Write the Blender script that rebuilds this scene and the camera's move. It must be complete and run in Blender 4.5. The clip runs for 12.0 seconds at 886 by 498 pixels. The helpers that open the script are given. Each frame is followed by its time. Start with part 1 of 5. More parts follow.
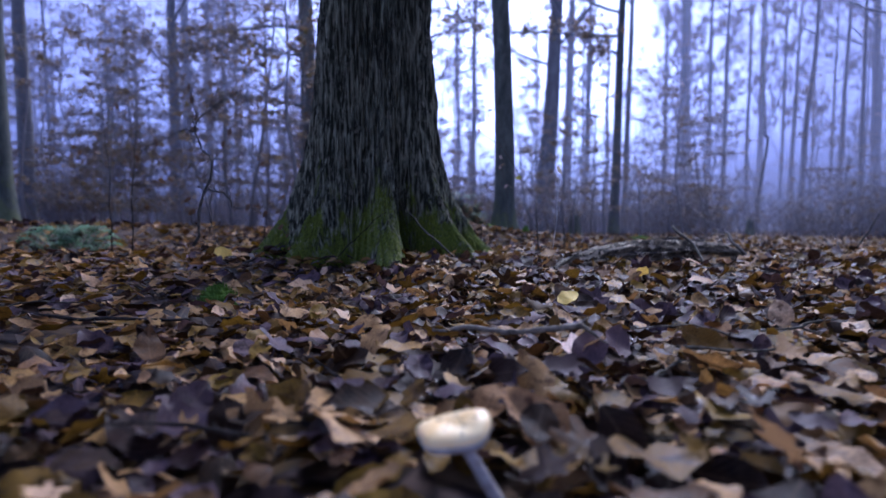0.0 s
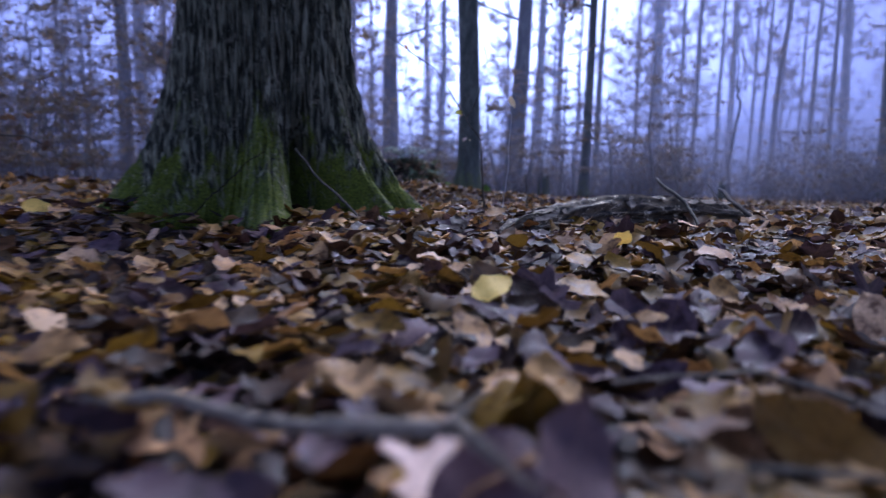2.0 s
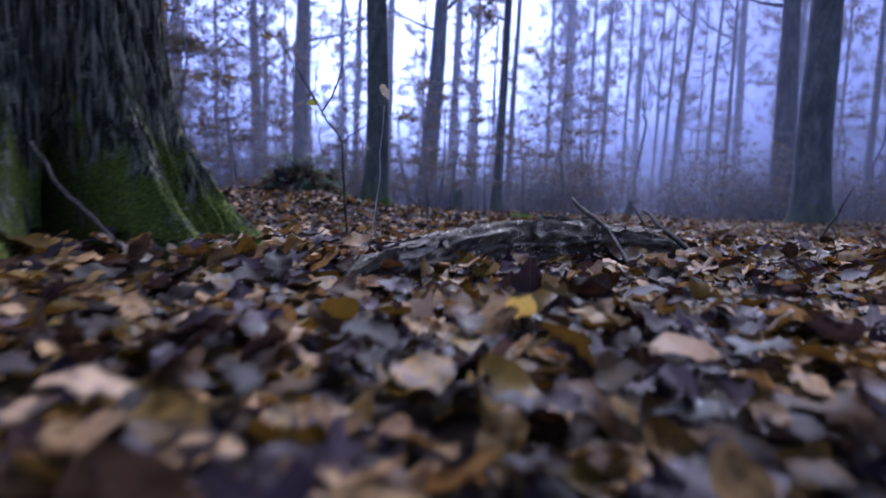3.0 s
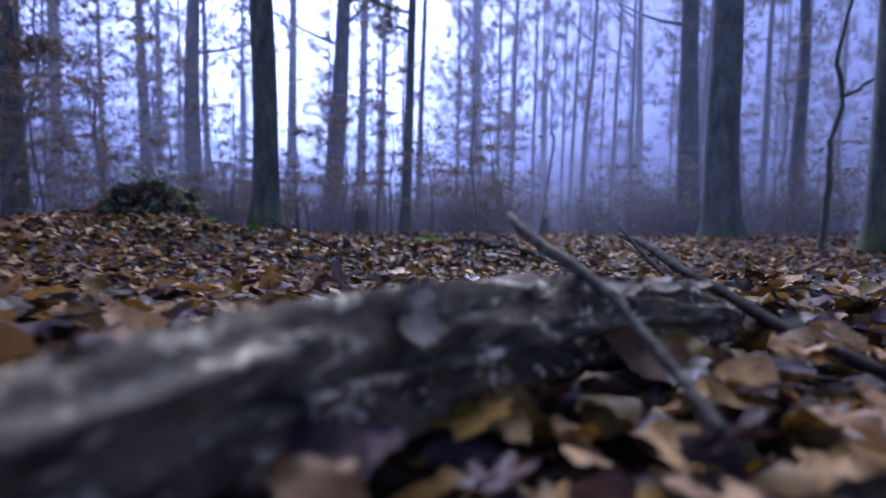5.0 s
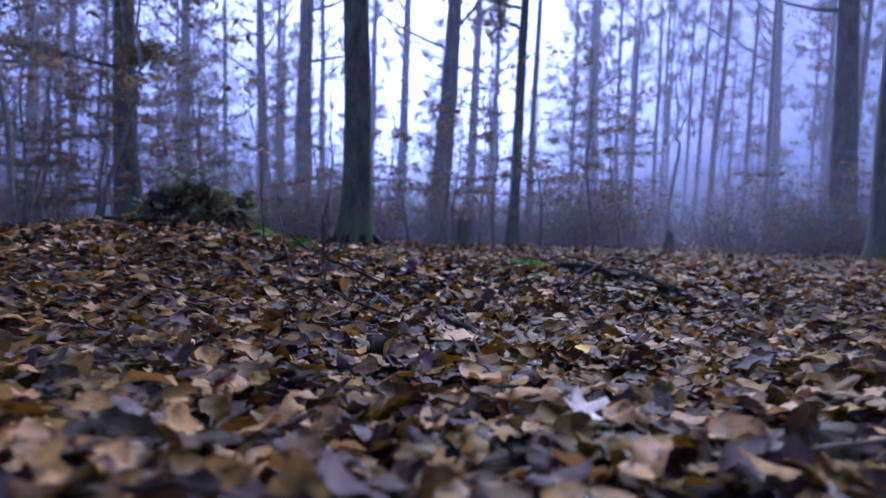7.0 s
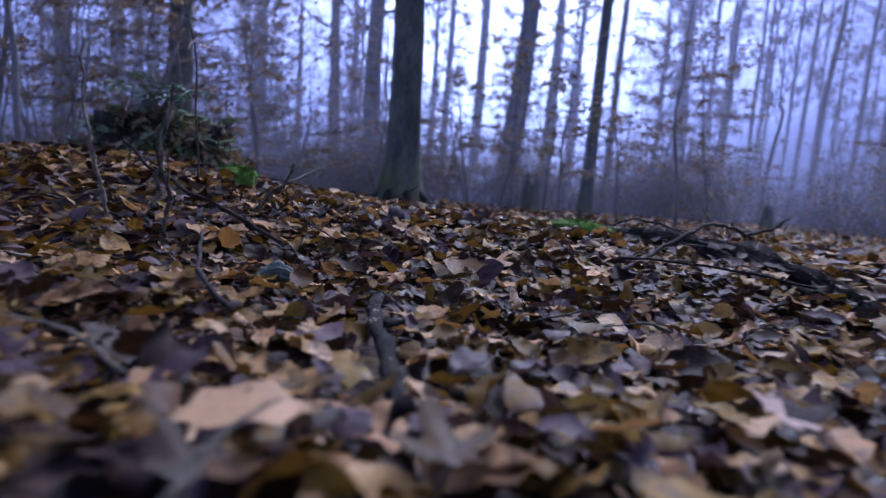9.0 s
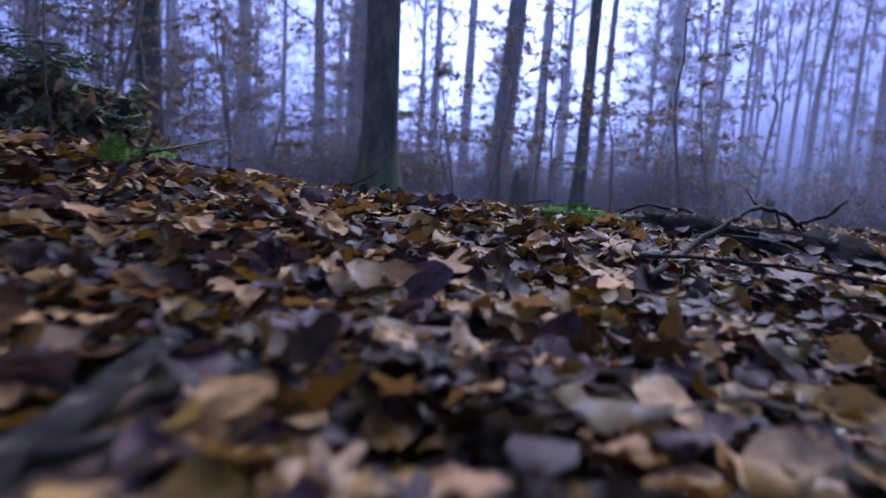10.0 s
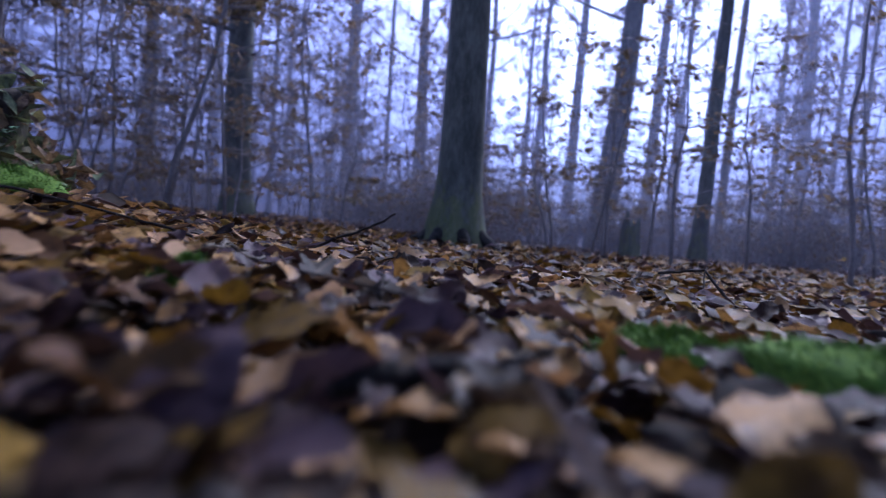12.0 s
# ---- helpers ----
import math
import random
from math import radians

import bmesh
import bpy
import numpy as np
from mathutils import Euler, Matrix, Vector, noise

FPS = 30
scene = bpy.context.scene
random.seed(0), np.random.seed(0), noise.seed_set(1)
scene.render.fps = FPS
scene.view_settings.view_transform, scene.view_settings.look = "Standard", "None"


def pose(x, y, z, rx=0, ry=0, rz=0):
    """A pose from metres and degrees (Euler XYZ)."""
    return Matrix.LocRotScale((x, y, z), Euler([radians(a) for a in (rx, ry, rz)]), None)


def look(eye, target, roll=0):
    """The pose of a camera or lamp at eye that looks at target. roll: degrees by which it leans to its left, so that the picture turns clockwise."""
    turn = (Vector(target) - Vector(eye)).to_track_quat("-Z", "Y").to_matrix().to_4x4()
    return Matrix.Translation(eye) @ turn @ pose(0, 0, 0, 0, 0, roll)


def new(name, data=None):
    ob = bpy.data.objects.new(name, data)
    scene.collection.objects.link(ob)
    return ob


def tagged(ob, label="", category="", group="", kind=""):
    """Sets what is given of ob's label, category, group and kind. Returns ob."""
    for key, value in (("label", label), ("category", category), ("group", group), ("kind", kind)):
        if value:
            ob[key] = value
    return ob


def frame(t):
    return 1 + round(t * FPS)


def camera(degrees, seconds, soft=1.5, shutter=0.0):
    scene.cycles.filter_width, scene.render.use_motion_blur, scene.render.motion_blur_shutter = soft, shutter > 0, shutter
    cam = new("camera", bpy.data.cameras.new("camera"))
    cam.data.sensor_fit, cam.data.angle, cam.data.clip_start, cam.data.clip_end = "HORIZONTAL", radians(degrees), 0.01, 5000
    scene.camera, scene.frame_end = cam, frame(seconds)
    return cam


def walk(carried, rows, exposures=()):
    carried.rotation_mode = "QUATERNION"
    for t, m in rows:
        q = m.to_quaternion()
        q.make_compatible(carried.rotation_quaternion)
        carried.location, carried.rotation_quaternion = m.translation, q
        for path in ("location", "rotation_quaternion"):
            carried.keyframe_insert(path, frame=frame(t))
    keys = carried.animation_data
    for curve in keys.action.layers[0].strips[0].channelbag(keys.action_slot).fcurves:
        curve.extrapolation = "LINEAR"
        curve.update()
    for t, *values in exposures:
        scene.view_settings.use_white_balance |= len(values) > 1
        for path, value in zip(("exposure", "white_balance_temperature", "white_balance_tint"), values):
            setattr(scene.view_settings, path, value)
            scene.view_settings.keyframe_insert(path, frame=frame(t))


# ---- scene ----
cam = camera(69.5, 12.0, soft=1.3, shutter=0.4)
cam.data.dof.use_dof = True
cam.data.dof.focus_distance = 1.7
cam.data.dof.aperture_fstop = 2.7
# seconds, eye, yaw, pitch, roll
PATH = [
    (0.0, 0.000, 0.000, 0.300, 0.02, -4.17, 0.06),
    (0.5, -0.008, 0.169, 0.261, -0.20, -6.90, 1.04),
    (1.0, 0.049, 0.333, 0.253, -1.46, -7.49, 0.58),
    (1.5, 0.132, 0.520, 0.241, -1.15, -7.46, -0.35),
    (2.0, 0.205, 0.737, 0.226, -2.55, -7.48, -0.60),
    (2.5, 0.311, 1.031, 0.205, -8.38, -7.68, -0.95),
    (3.0, 0.420, 1.339, 0.228, -9.94, -6.31, -2.01),
    (3.2, 0.462, 1.467, 0.236, -11.00, -5.05, -1.80),
    (4.8, 0.748, 2.330, 0.196, -16.70, -2.75, -0.60),
    (5.0, 0.808, 2.414, 0.198, -17.76, -4.28, -1.01),
    (5.5, 0.938, 2.660, 0.267, -19.36, -5.24, -2.36),
    (6.0, 1.065, 2.922, 0.302, -17.33, -3.32, -2.59),
    (6.5, 1.153, 3.282, 0.282, -10.92, -2.52, -2.71),
    (7.0, 1.224, 3.566, 0.204, -7.76, -3.68, -1.70),
    (7.2, 1.253, 3.679, 0.160, -7.80, -4.20, -1.27),
    (8.8, 1.583, 4.545, 0.095, -3.10, -6.85, -3.20),
    (9.0, 1.630, 4.663, 0.076, -0.88, -7.01, -4.06),
    (9.5, 1.703, 4.990, 0.030, 1.73, -8.19, -4.84),
    (10.0, 1.770, 5.321, -0.005, -1.68, -6.92, -3.39),
    (10.5, 1.847, 5.682, -0.023, -1.12, -4.81, -3.33),
    (11.0, 1.886, 6.021, -0.058, 1.72, -3.92, -2.87),
    (11.5, 1.904, 6.374, -0.030, 6.15, -3.55, -3.25),
    (12.0, 1.912, 6.683, 0.008, 7.60, -3.90, -4.40),
]
walk(cam, [(t, pose(x, y, z, 90 + pitch, roll, yaw)) for t, x, y, z, yaw, pitch, roll in PATH],
     exposures=[(0.0, 1.00, 4470.0, 29.0), (12.0, 1.00, 4470.0, 29.0)])

# ---- world and light ----
SUN_BEARING, SUN_HEIGHT = 6.0, 16.0   # degrees clockwise from +y, degrees above the horizon
world = bpy.data.worlds.new("misty_sky")
scene.world = world
world.use_nodes = True
wn, wl = world.node_tree.nodes, world.node_tree.links
sky = wn.new("ShaderNodeTexSky")
sky.sky_type = "NISHITA"
sky.sun_disc = False
sky.sun_elevation = radians(SUN_HEIGHT)
sky.sun_rotation = radians(SUN_BEARING)
sky.air_density, sky.dust_density, sky.ozone_density = 1.0, 3.0, 2.0
wl.new(sky.outputs["Color"], wn["Background"].inputs["Color"])
wn["Background"].inputs["Strength"].default_value = 0.055

sun = new("overcast_sun", bpy.data.lights.new("overcast_sun", "SUN"))
sun.data.energy, sun.data.angle, sun.data.color = 3.15, radians(36), (1.0, 0.87, 0.66)
sun.matrix_world = look((0, 0, 30), (-math.sin(radians(24)) * 10, -math.cos(radians(24)) * 10, 30 - 10 * math.tan(radians(43))))


# ---- materials ----
def nodes_of(name):
    m = bpy.data.materials.new(name)
    m.use_nodes = True
    return m, m.node_tree.nodes, m.node_tree.links, m.node_tree.nodes["Principled BSDF"]


def ramp(n, stops, interpolation="LINEAR"):
    r = n.new("ShaderNodeValToRGB")
    r.color_ramp.interpolation = interpolation
    e = r.color_ramp.elements
    while len(e) < len(stops):
        e.new(0.5)
    for el, (p, c) in zip(e, stops):
        el.position, el.color = p, (*c, 1)
    return r


def noise_tex(n, l, scale, detail=4, rough=0.6, stretch=(1, 1, 1), coord="Object"):
    tc, mp, t = n.new("ShaderNodeTexCoord"), n.new("ShaderNodeMapping"), n.new("ShaderNodeTexNoise")
    mp.inputs["Scale"].default_value = stretch
    t.inputs["Scale"].default_value, t.inputs["Detail"].default_value, t.inputs["Roughness"].default_value = scale, detail, rough
    l.new(tc.outputs[coord], mp.inputs["Vector"])
    l.new(mp.outputs["Vector"], t.inputs["Vector"])
    return t


def math_node(n, l, op, a, b=None, c=None):
    m = n.new("ShaderNodeMath")
    m.operation = op
    for k, v in enumerate((a, b, c)):
        if v is None:
            continue
        if isinstance(v, (int, float)):
            m.inputs[k].default_value = v
        else:
            l.new(v, m.inputs[k])
    return m.outputs[0]


def mix_rgb(n, l, fac, a, b, mode="MIX"):
    m = n.new("ShaderNodeMix")
    m.data_type, m.blend_type = "RGBA", mode
    for k, v in ((0, fac), (6, a), (7, b)):
        if isinstance(v, (int, float)):
            m.inputs[k].default_value = v
        elif isinstance(v, tuple):
            m.inputs[k].default_value = (*v, 1)
        else:
            l.new(v, m.inputs[k])
    return m.outputs[2]


def bump(n, l, b, height, strength=0.4, distance=0.01):
    k = n.new("ShaderNodeBump")
    k.inputs["Strength"].default_value, k.inputs["Distance"].default_value = strength, distance
    l.new(height, k.inputs["Height"])
    l.new(k.outputs["Normal"], b.inputs["Normal"])


# Violet-grey stops are painted sky sheen; the others are leaf colour.
BROWNS_AND_SHEEN = [(0.00, (0.014, 0.008, 0.005)), (0.07, (0.36, 0.225, 0.088)), (0.13, (0.086, 0.046, 0.017)), (0.19, (0.076, 0.052, 0.068)),
          (0.25, (0.024, 0.013, 0.010)), (0.32, (0.150, 0.092, 0.012)), (0.38, (0.42, 0.275, 0.120)), (0.43, (0.042, 0.025, 0.029)), (0.49, (0.200, 0.128, 0.014)),
          (0.55, (0.105, 0.066, 0.008)), (0.60, (0.118, 0.082, 0.094)), (0.65, (0.31, 0.195, 0.060)), (0.71, (0.030, 0.018, 0.010)), (0.77, (0.135, 0.080, 0.012)),
          (0.83, (0.35, 0.212, 0.098)), (0.87, (0.058, 0.039, 0.050)), (0.92, (0.19, 0.116, 0.046)), (0.95, (0.52, 0.370, 0.215)), (0.975, (0.058, 0.034, 0.010))]


def leaf_material(name, stops, by="island", rough=0.50, veins=True, thinness=0.18, tint=(1.1, 0.96, 0.6)):
    m, n, l, b = nodes_of(name)
    if by == "island":
        rnd = n.new("ShaderNodeNewGeometry").outputs["Random Per Island"]
    else:
        rnd = n.new("ShaderNodeObjectInfo").outputs["Random"]
    r = ramp(n, stops, "CONSTANT" if len(stops) > 8 else "LINEAR")
    l.new(rnd, r.inputs["Fac"])
    col = r.outputs["Color"]
    blot = noise_tex(n, l, 45, 4, 0.65)
    spots = ramp(n, [(0.37, (0.20, 0.15, 0.14)), (0.48, (0.84, 0.80, 0.78)), (0.62, (1.05, 1.0, 0.92)), (0.75, (1.35, 1.2, 0.95))])
    l.new(blot.outputs["Fac"], spots.inputs["Fac"])
    col = mix_rgb(n, l, 0.9, col, spots.outputs["Color"], "MULTIPLY")
    fine = noise_tex(n, l, 300, 3, 0.6)
    grain = ramp(n, [(0.36, (0.62, 0.60, 0.58)), (0.64, (1.28, 1.26, 1.22))])
    l.new(fine.outputs["Fac"], grain.inputs["Fac"])
    col = mix_rgb(n, l, 0.75, col, grain.outputs["Color"], "MULTIPLY")
    height = fine.outputs["Fac"]
    if veins:
        uv = n.new("ShaderNodeUVMap")
        sep = n.new("ShaderNodeSeparateXYZ")
        l.new(uv.outputs["UV"], sep.inputs["Vector"])
        across = math_node(n, l, "ABSOLUTE", math_node(n, l, "SUBTRACT", sep.outputs["Y"], 0.5))
        along = math_node(n, l, "SUBTRACT", math_node(n, l, "MULTIPLY", sep.outputs["X"], 8.0), math_node(n, l, "MULTIPLY", across, 7.0))
        side = math_node(n, l, "ABSOLUTE", math_node(n, l, "SUBTRACT", math_node(n, l, "FRACT", along), 0.5))
        vein = math_node(n, l, "MAXIMUM", math_node(n, l, "LESS_THAN", across, 0.02), math_node(n, l, "LESS_THAN", side, 0.05))
        col = mix_rgb(n, l, math_node(n, l, "MULTIPLY", vein, 0.08), col, (0.42, 0.29, 0.17))
        height = math_node(n, l, "ADD", math_node(n, l, "MULTIPLY", fine.outputs["Fac"], 0.4), math_node(n, l, "MULTIPLY", side, 0.6))
    l.new(col, b.inputs["Base Color"])
    thin, through_light = n.new("ShaderNodeMixShader"), n.new("ShaderNodeBsdfTranslucent")
    l.new(mix_rgb(n, l, 1.0, col, tint, "MULTIPLY"), through_light.inputs["Color"])
    thin.inputs[0].default_value = thinness
    l.new(b.outputs["BSDF"], thin.inputs[1])
    l.new(through_light.outputs["BSDF"], thin.inputs[2])
    l.new(thin.outputs["Shader"], n["Material Output"].inputs["Surface"])
    rr = ramp(n, [(0.3, (rough - 0.14,) * 3), (0.7, (rough + 0.25,) * 3)])
    l.new(blot.outputs["Fac"], rr.inputs["Fac"])
    l.new(rr.outputs["Color"], b.inputs["Roughness"])
    b.inputs["Specular IOR Level"].default_value = 0.11
    bump(n, l, b, height, 0.22, 0.002)
    return m


def bark_material(name, dark, light, scale=9, stretch=(1, 1, 0.14), moss=0.0, moss_top=0.5, rough=0.85, relief=0.02, lichen=0.0, crisp=0.14, mid=0.52):
    m, n, l, b = nodes_of(name)
    tex = noise_tex(n, l, scale, 6, 0.62, stretch)
    r = ramp(n, [(mid - crisp, dark), (mid, tuple((a + c) / 2 for a, c in zip(dark, light))), (mid + crisp, light)])
    l.new(tex.outputs["Fac"], r.inputs["Fac"])
    col = r.outputs["Color"]
    fine = noise_tex(n, l, scale * 7, 4, 0.6, (1, 1, 0.3))
    shade = ramp(n, [(0.35, (0.55, 0.55, 0.55)), (0.65, (1.2, 1.2, 1.2))])
    l.new(fine.outputs["Fac"], shade.inputs["Fac"])
    col = mix_rgb(n, l, 0.7, col, shade.outputs["Color"], "MULTIPLY")
    height = math_node(n, l, "ADD", tex.outputs["Fac"], math_node(n, l, "MULTIPLY", fine.outputs["Fac"], 0.4))
    if moss:
        tc, sep = n.new("ShaderNodeTexCoord"), n.new("ShaderNodeSeparateXYZ")
        l.new(tc.outputs["Object"], sep.inputs["Vector"])
        patch = noise_tex(n, l, 9, 6, 0.7, (1, 1, 0.45))
        level = math_node(n, l, "SUBTRACT", patch.outputs["Fac"], math_node(n, l, "MULTIPLY", sep.outputs["Z"], 0.36 / moss_top))
        mr = ramp(n, [(0.35, (0, 0, 0)), (0.44, (moss,) * 3)])
        l.new(level, mr.inputs["Fac"])
        tuft = noise_tex(n, l, 130, 3, 0.7)
        green = ramp(n, [(0.3, (0.018, 0.036, 0.004)), (0.7, (0.19, 0.22, 0.016))])
        l.new(tuft.outputs["Fac"], green.inputs["Fac"])
        col = mix_rgb(n, l, mr.outputs["Color"], col, green.outputs["Color"])
    if lichen:
        lt = noise_tex(n, l, 22, 6, 0.8)
        least = 0.58 if lichen < 0.9 else 0.565
        lr = ramp(n, [(least, (0, 0, 0)), (least + 0.04, (lichen,) * 3)])
        l.new(lt.outputs["Fac"], lr.inputs["Fac"])
        col = mix_rgb(n, l, lr.outputs["Color"], col, (0.56, 0.48, 0.32))
    l.new(col, b.inputs["Base Color"])
    b.inputs["Roughness"].default_value = rough
    b.inputs["Specular IOR Level"].default_value = 0.24
    bump(n, l, b, height, 0.8, relief)
    return m


def simple_material(name, a, c, scale, rough=0.7, relief=0.004, stretch=(1, 1, 1), spec=0.4):
    m, n, l, b = nodes_of(name)
    t = noise_tex(n, l, scale, 5, 0.6, stretch)
    r = ramp(n, [(0.33, a), (0.68, c)])
    l.new(t.outputs["Fac"], r.inputs["Fac"])
    big = noise_tex(n, l, scale * 0.17, 3, 0.6)
    sh = ramp(n, [(0.3, (0.65, 0.65, 0.65)), (0.7, (1.15, 1.15, 1.15))])
    l.new(big.outputs["Fac"], sh.inputs["Fac"])
    l.new(mix_rgb(n, l, 0.8, r.outputs["Color"], sh.outputs["Color"], "MULTIPLY"), b.inputs["Base Color"])
    b.inputs["Roughness"].default_value = rough
    b.inputs["Specular IOR Level"].default_value = spec
    bump(n, l, b, t.outputs["Fac"], 0.6, relief)
    return m


def rotten_leaf_ground(name):
    """Old matted leaves: flakes of dark brown with darker gaps between them."""
    m, n, l, b = nodes_of(name)
    tc, warp = n.new("ShaderNodeTexCoord"), noise_tex(n, l, 9, 3, 0.6)
    shift = n.new("ShaderNodeMix")
    shift.data_type = "RGBA"
    shift.inputs[0].default_value = 0.06
    l.new(tc.outputs["Object"], shift.inputs[6])
    l.new(warp.outputs["Color"], shift.inputs[7])
    cells, edge = n.new("ShaderNodeTexVoronoi"), n.new("ShaderNodeTexVoronoi")
    edge.feature = "DISTANCE_TO_EDGE"
    for v in (cells, edge):
        v.inputs["Scale"].default_value = 17
        l.new(shift.outputs[2], v.inputs["Vector"])
    sep = n.new("ShaderNodeSeparateColor")
    l.new(cells.outputs["Color"], sep.inputs["Color"])
    tone = ramp(n, [(0.0, (0.010, 0.006, 0.005)), (0.2, (0.10, 0.060, 0.012)), (0.4, (0.030, 0.017, 0.012)), (0.6, (0.12, 0.078, 0.045)), (0.8, (0.045, 0.030, 0.034)), (1.0, (0.15, 0.098, 0.050))])
    l.new(sep.outputs[0], tone.inputs["Fac"])
    gap = ramp(n, [(0.0, (0.12, 0.12, 0.12)), (0.16, (1, 1, 1))])
    l.new(edge.outputs["Distance"], gap.inputs["Fac"])
    l.new(mix_rgb(n, l, 0.9, tone.outputs["Color"], gap.outputs["Color"], "MULTIPLY"), b.inputs["Base Color"])
    b.inputs["Roughness"].default_value, b.inputs["Specular IOR Level"].default_value = 0.8, 0.15
    bump(n, l, b, edge.outputs["Distance"], 0.5, 0.01)
    return m


LITTER = leaf_material("fallen_leaf", BROWNS_AND_SHEEN)
LITTER_FAR = leaf_material("fallen_leaf_far", BROWNS_AND_SHEEN, veins=False, rough=0.5)
LITTER_ONE = leaf_material("fallen_leaf_single", BROWNS_AND_SHEEN, by="object")
# Withered leaf tones, lightened and greyed in the colour to stand in for haze.
TWIG_LEAF = leaf_material("hazed_twig_leaf", [(0.0, (0.10, 0.080, 0.065)), (0.35, (0.19, 0.145, 0.095)), (0.6, (0.25, 0.205, 0.145)),
                                              (0.85, (0.15, 0.12, 0.060)), (1.0, (0.09, 0.095, 0.04))], veins=False, rough=0.6, thinness=0.5, tint=(1.1, 1.05, 0.9))
SOIL = rotten_leaf_ground("forest_soil")
OAK = bark_material("oak_bark", (0.020, 0.023, 0.013), (0.36, 0.35, 0.22), 70, (1, 1, 0.085), 1.0, 0.62, 0.9, 0.03, 0.30, 0.10, 0.55)
# Nearer trunks get darker bark than misty ones: haze contrast put into colour.
BEECH_DARK = bark_material("dark_beech_bark", (0.050, 0.057, 0.046), (0.14, 0.15, 0.118), 5, (1, 1, 0.35), 0.40, 1.3, 0.75, 0.006, 0.10)
ROOT_BARK = bark_material("dark_root_bark", (0.010, 0.010, 0.009), (0.055, 0.050, 0.040), 14, (1, 1, 0.6), 0.0, 1, 0.85, 0.01)
BEECH = bark_material("grey_beech_bark", (0.12, 0.12, 0.112), (0.18, 0.18, 0.168), 4, (1, 1, 0.35), 0.5, 1.4, 0.8, 0.006)
BEECH_PALE = bark_material("haze_pale_beech_bark", (0.085, 0.085, 0.082), (0.15, 0.15, 0.145), 3, (1, 1, 0.4), 0.0, 1, 0.85, 0.006)
# Grey beech bark, its colour lightened further in place of haze.
SAPLING_BARK = simple_material("hazed_sapling_bark", (0.10, 0.09, 0.085), (0.28, 0.26, 0.24), 60, 0.8, 0.002)
TWIG = simple_material("dark_twig_bark", (0.007, 0.006, 0.005), (0.050, 0.040, 0.032), 60, 0.9, 0.003, spec=0.1)
STICK = simple_material("bare_stick_bark", (0.020, 0.018, 0.013), (0.13, 0.115, 0.085), 70, 0.85, 0.002, (1, 1, 1), 0.12)
PALE_STICK = simple_material("pale_stick_bark", (0.04, 0.034, 0.024), (0.24, 0.20, 0.14), 55, 0.75, 0.002, (1, 1, 1), 0.2)
LOG_BARK = bark_material("rotting_log_bark", (0.008, 0.0068, 0.0045), (0.17, 0.130, 0.072), 34, (0.35, 1, 1), 0.0, 1, 0.75, 0.012, 1.0)
LOG_DARK = bark_material("wet_black_log_bark", (0.004, 0.0035, 0.003), (0.030, 0.024, 0.019), 40, (1, 0.5, 1), 0.0, 1, 0.95, 0.02, 0.55)
ROT_GREY = simple_material("grey_rotten_wood", (0.035, 0.044, 0.036), (0.15, 0.165, 0.14), 40, 0.85, 0.004)
MOSS = simple_material("bright_moss", (0.035, 0.085, 0.008), (0.18, 0.29, 0.03), 160, 0.9, 0.006, spec=0.2)
FERN_BRIGHT = simple_material("bright_fern_green", (0.045, 0.13, 0.045), (0.13, 0.27, 0.10), 50, 0.55, 0.001)
FLAKE = simple_material("pale_bark_flake", (0.09, 0.072, 0.05), (0.33, 0.27, 0.18), 60, 0.8, 0.002)
FERN = simple_material("fern_green", (0.05, 0.10, 0.045), (0.16, 0.25, 0.12), 50, 0.55, 0.001)
FERN_DARK = simple_material("dark_fern_green", (0.06, 0.10, 0.055), (0.20, 0.27, 0.16), 50, 0.7, 0.001, spec=0.08)
CAP = simple_material("pale_mushroom_cap", (0.94, 0.62, 0.22), (0.98, 0.80, 0.42), 30, 0.38, 0.002)
IVY = leaf_material("dark_ground_leaf", [(0.0, (0.10, 0.13, 0.07)), (0.3, (0.20, 0.25, 0.14)), (0.5, (0.29, 0.21, 0.13)), (0.75, (0.33, 0.25, 0.16)), (1.0, (0.13, 0.11, 0.08))], veins=False, rough=0.5)
STALK = simple_material("mushroom_stalk", (0.26, 0.22, 0.20), (0.48, 0.43, 0.38), 70, 0.7, 0.002)
CAP_SPOT = simple_material("mushroom_scale", (0.16, 0.09, 0.05), (0.30, 0.18, 0.10), 80, 0.7, 0.001)
GILL = simple_material("mushroom_gill", (0.34, 0.32, 0.30), (0.56, 0.53, 0.50), 90, 0.7, 0.001)


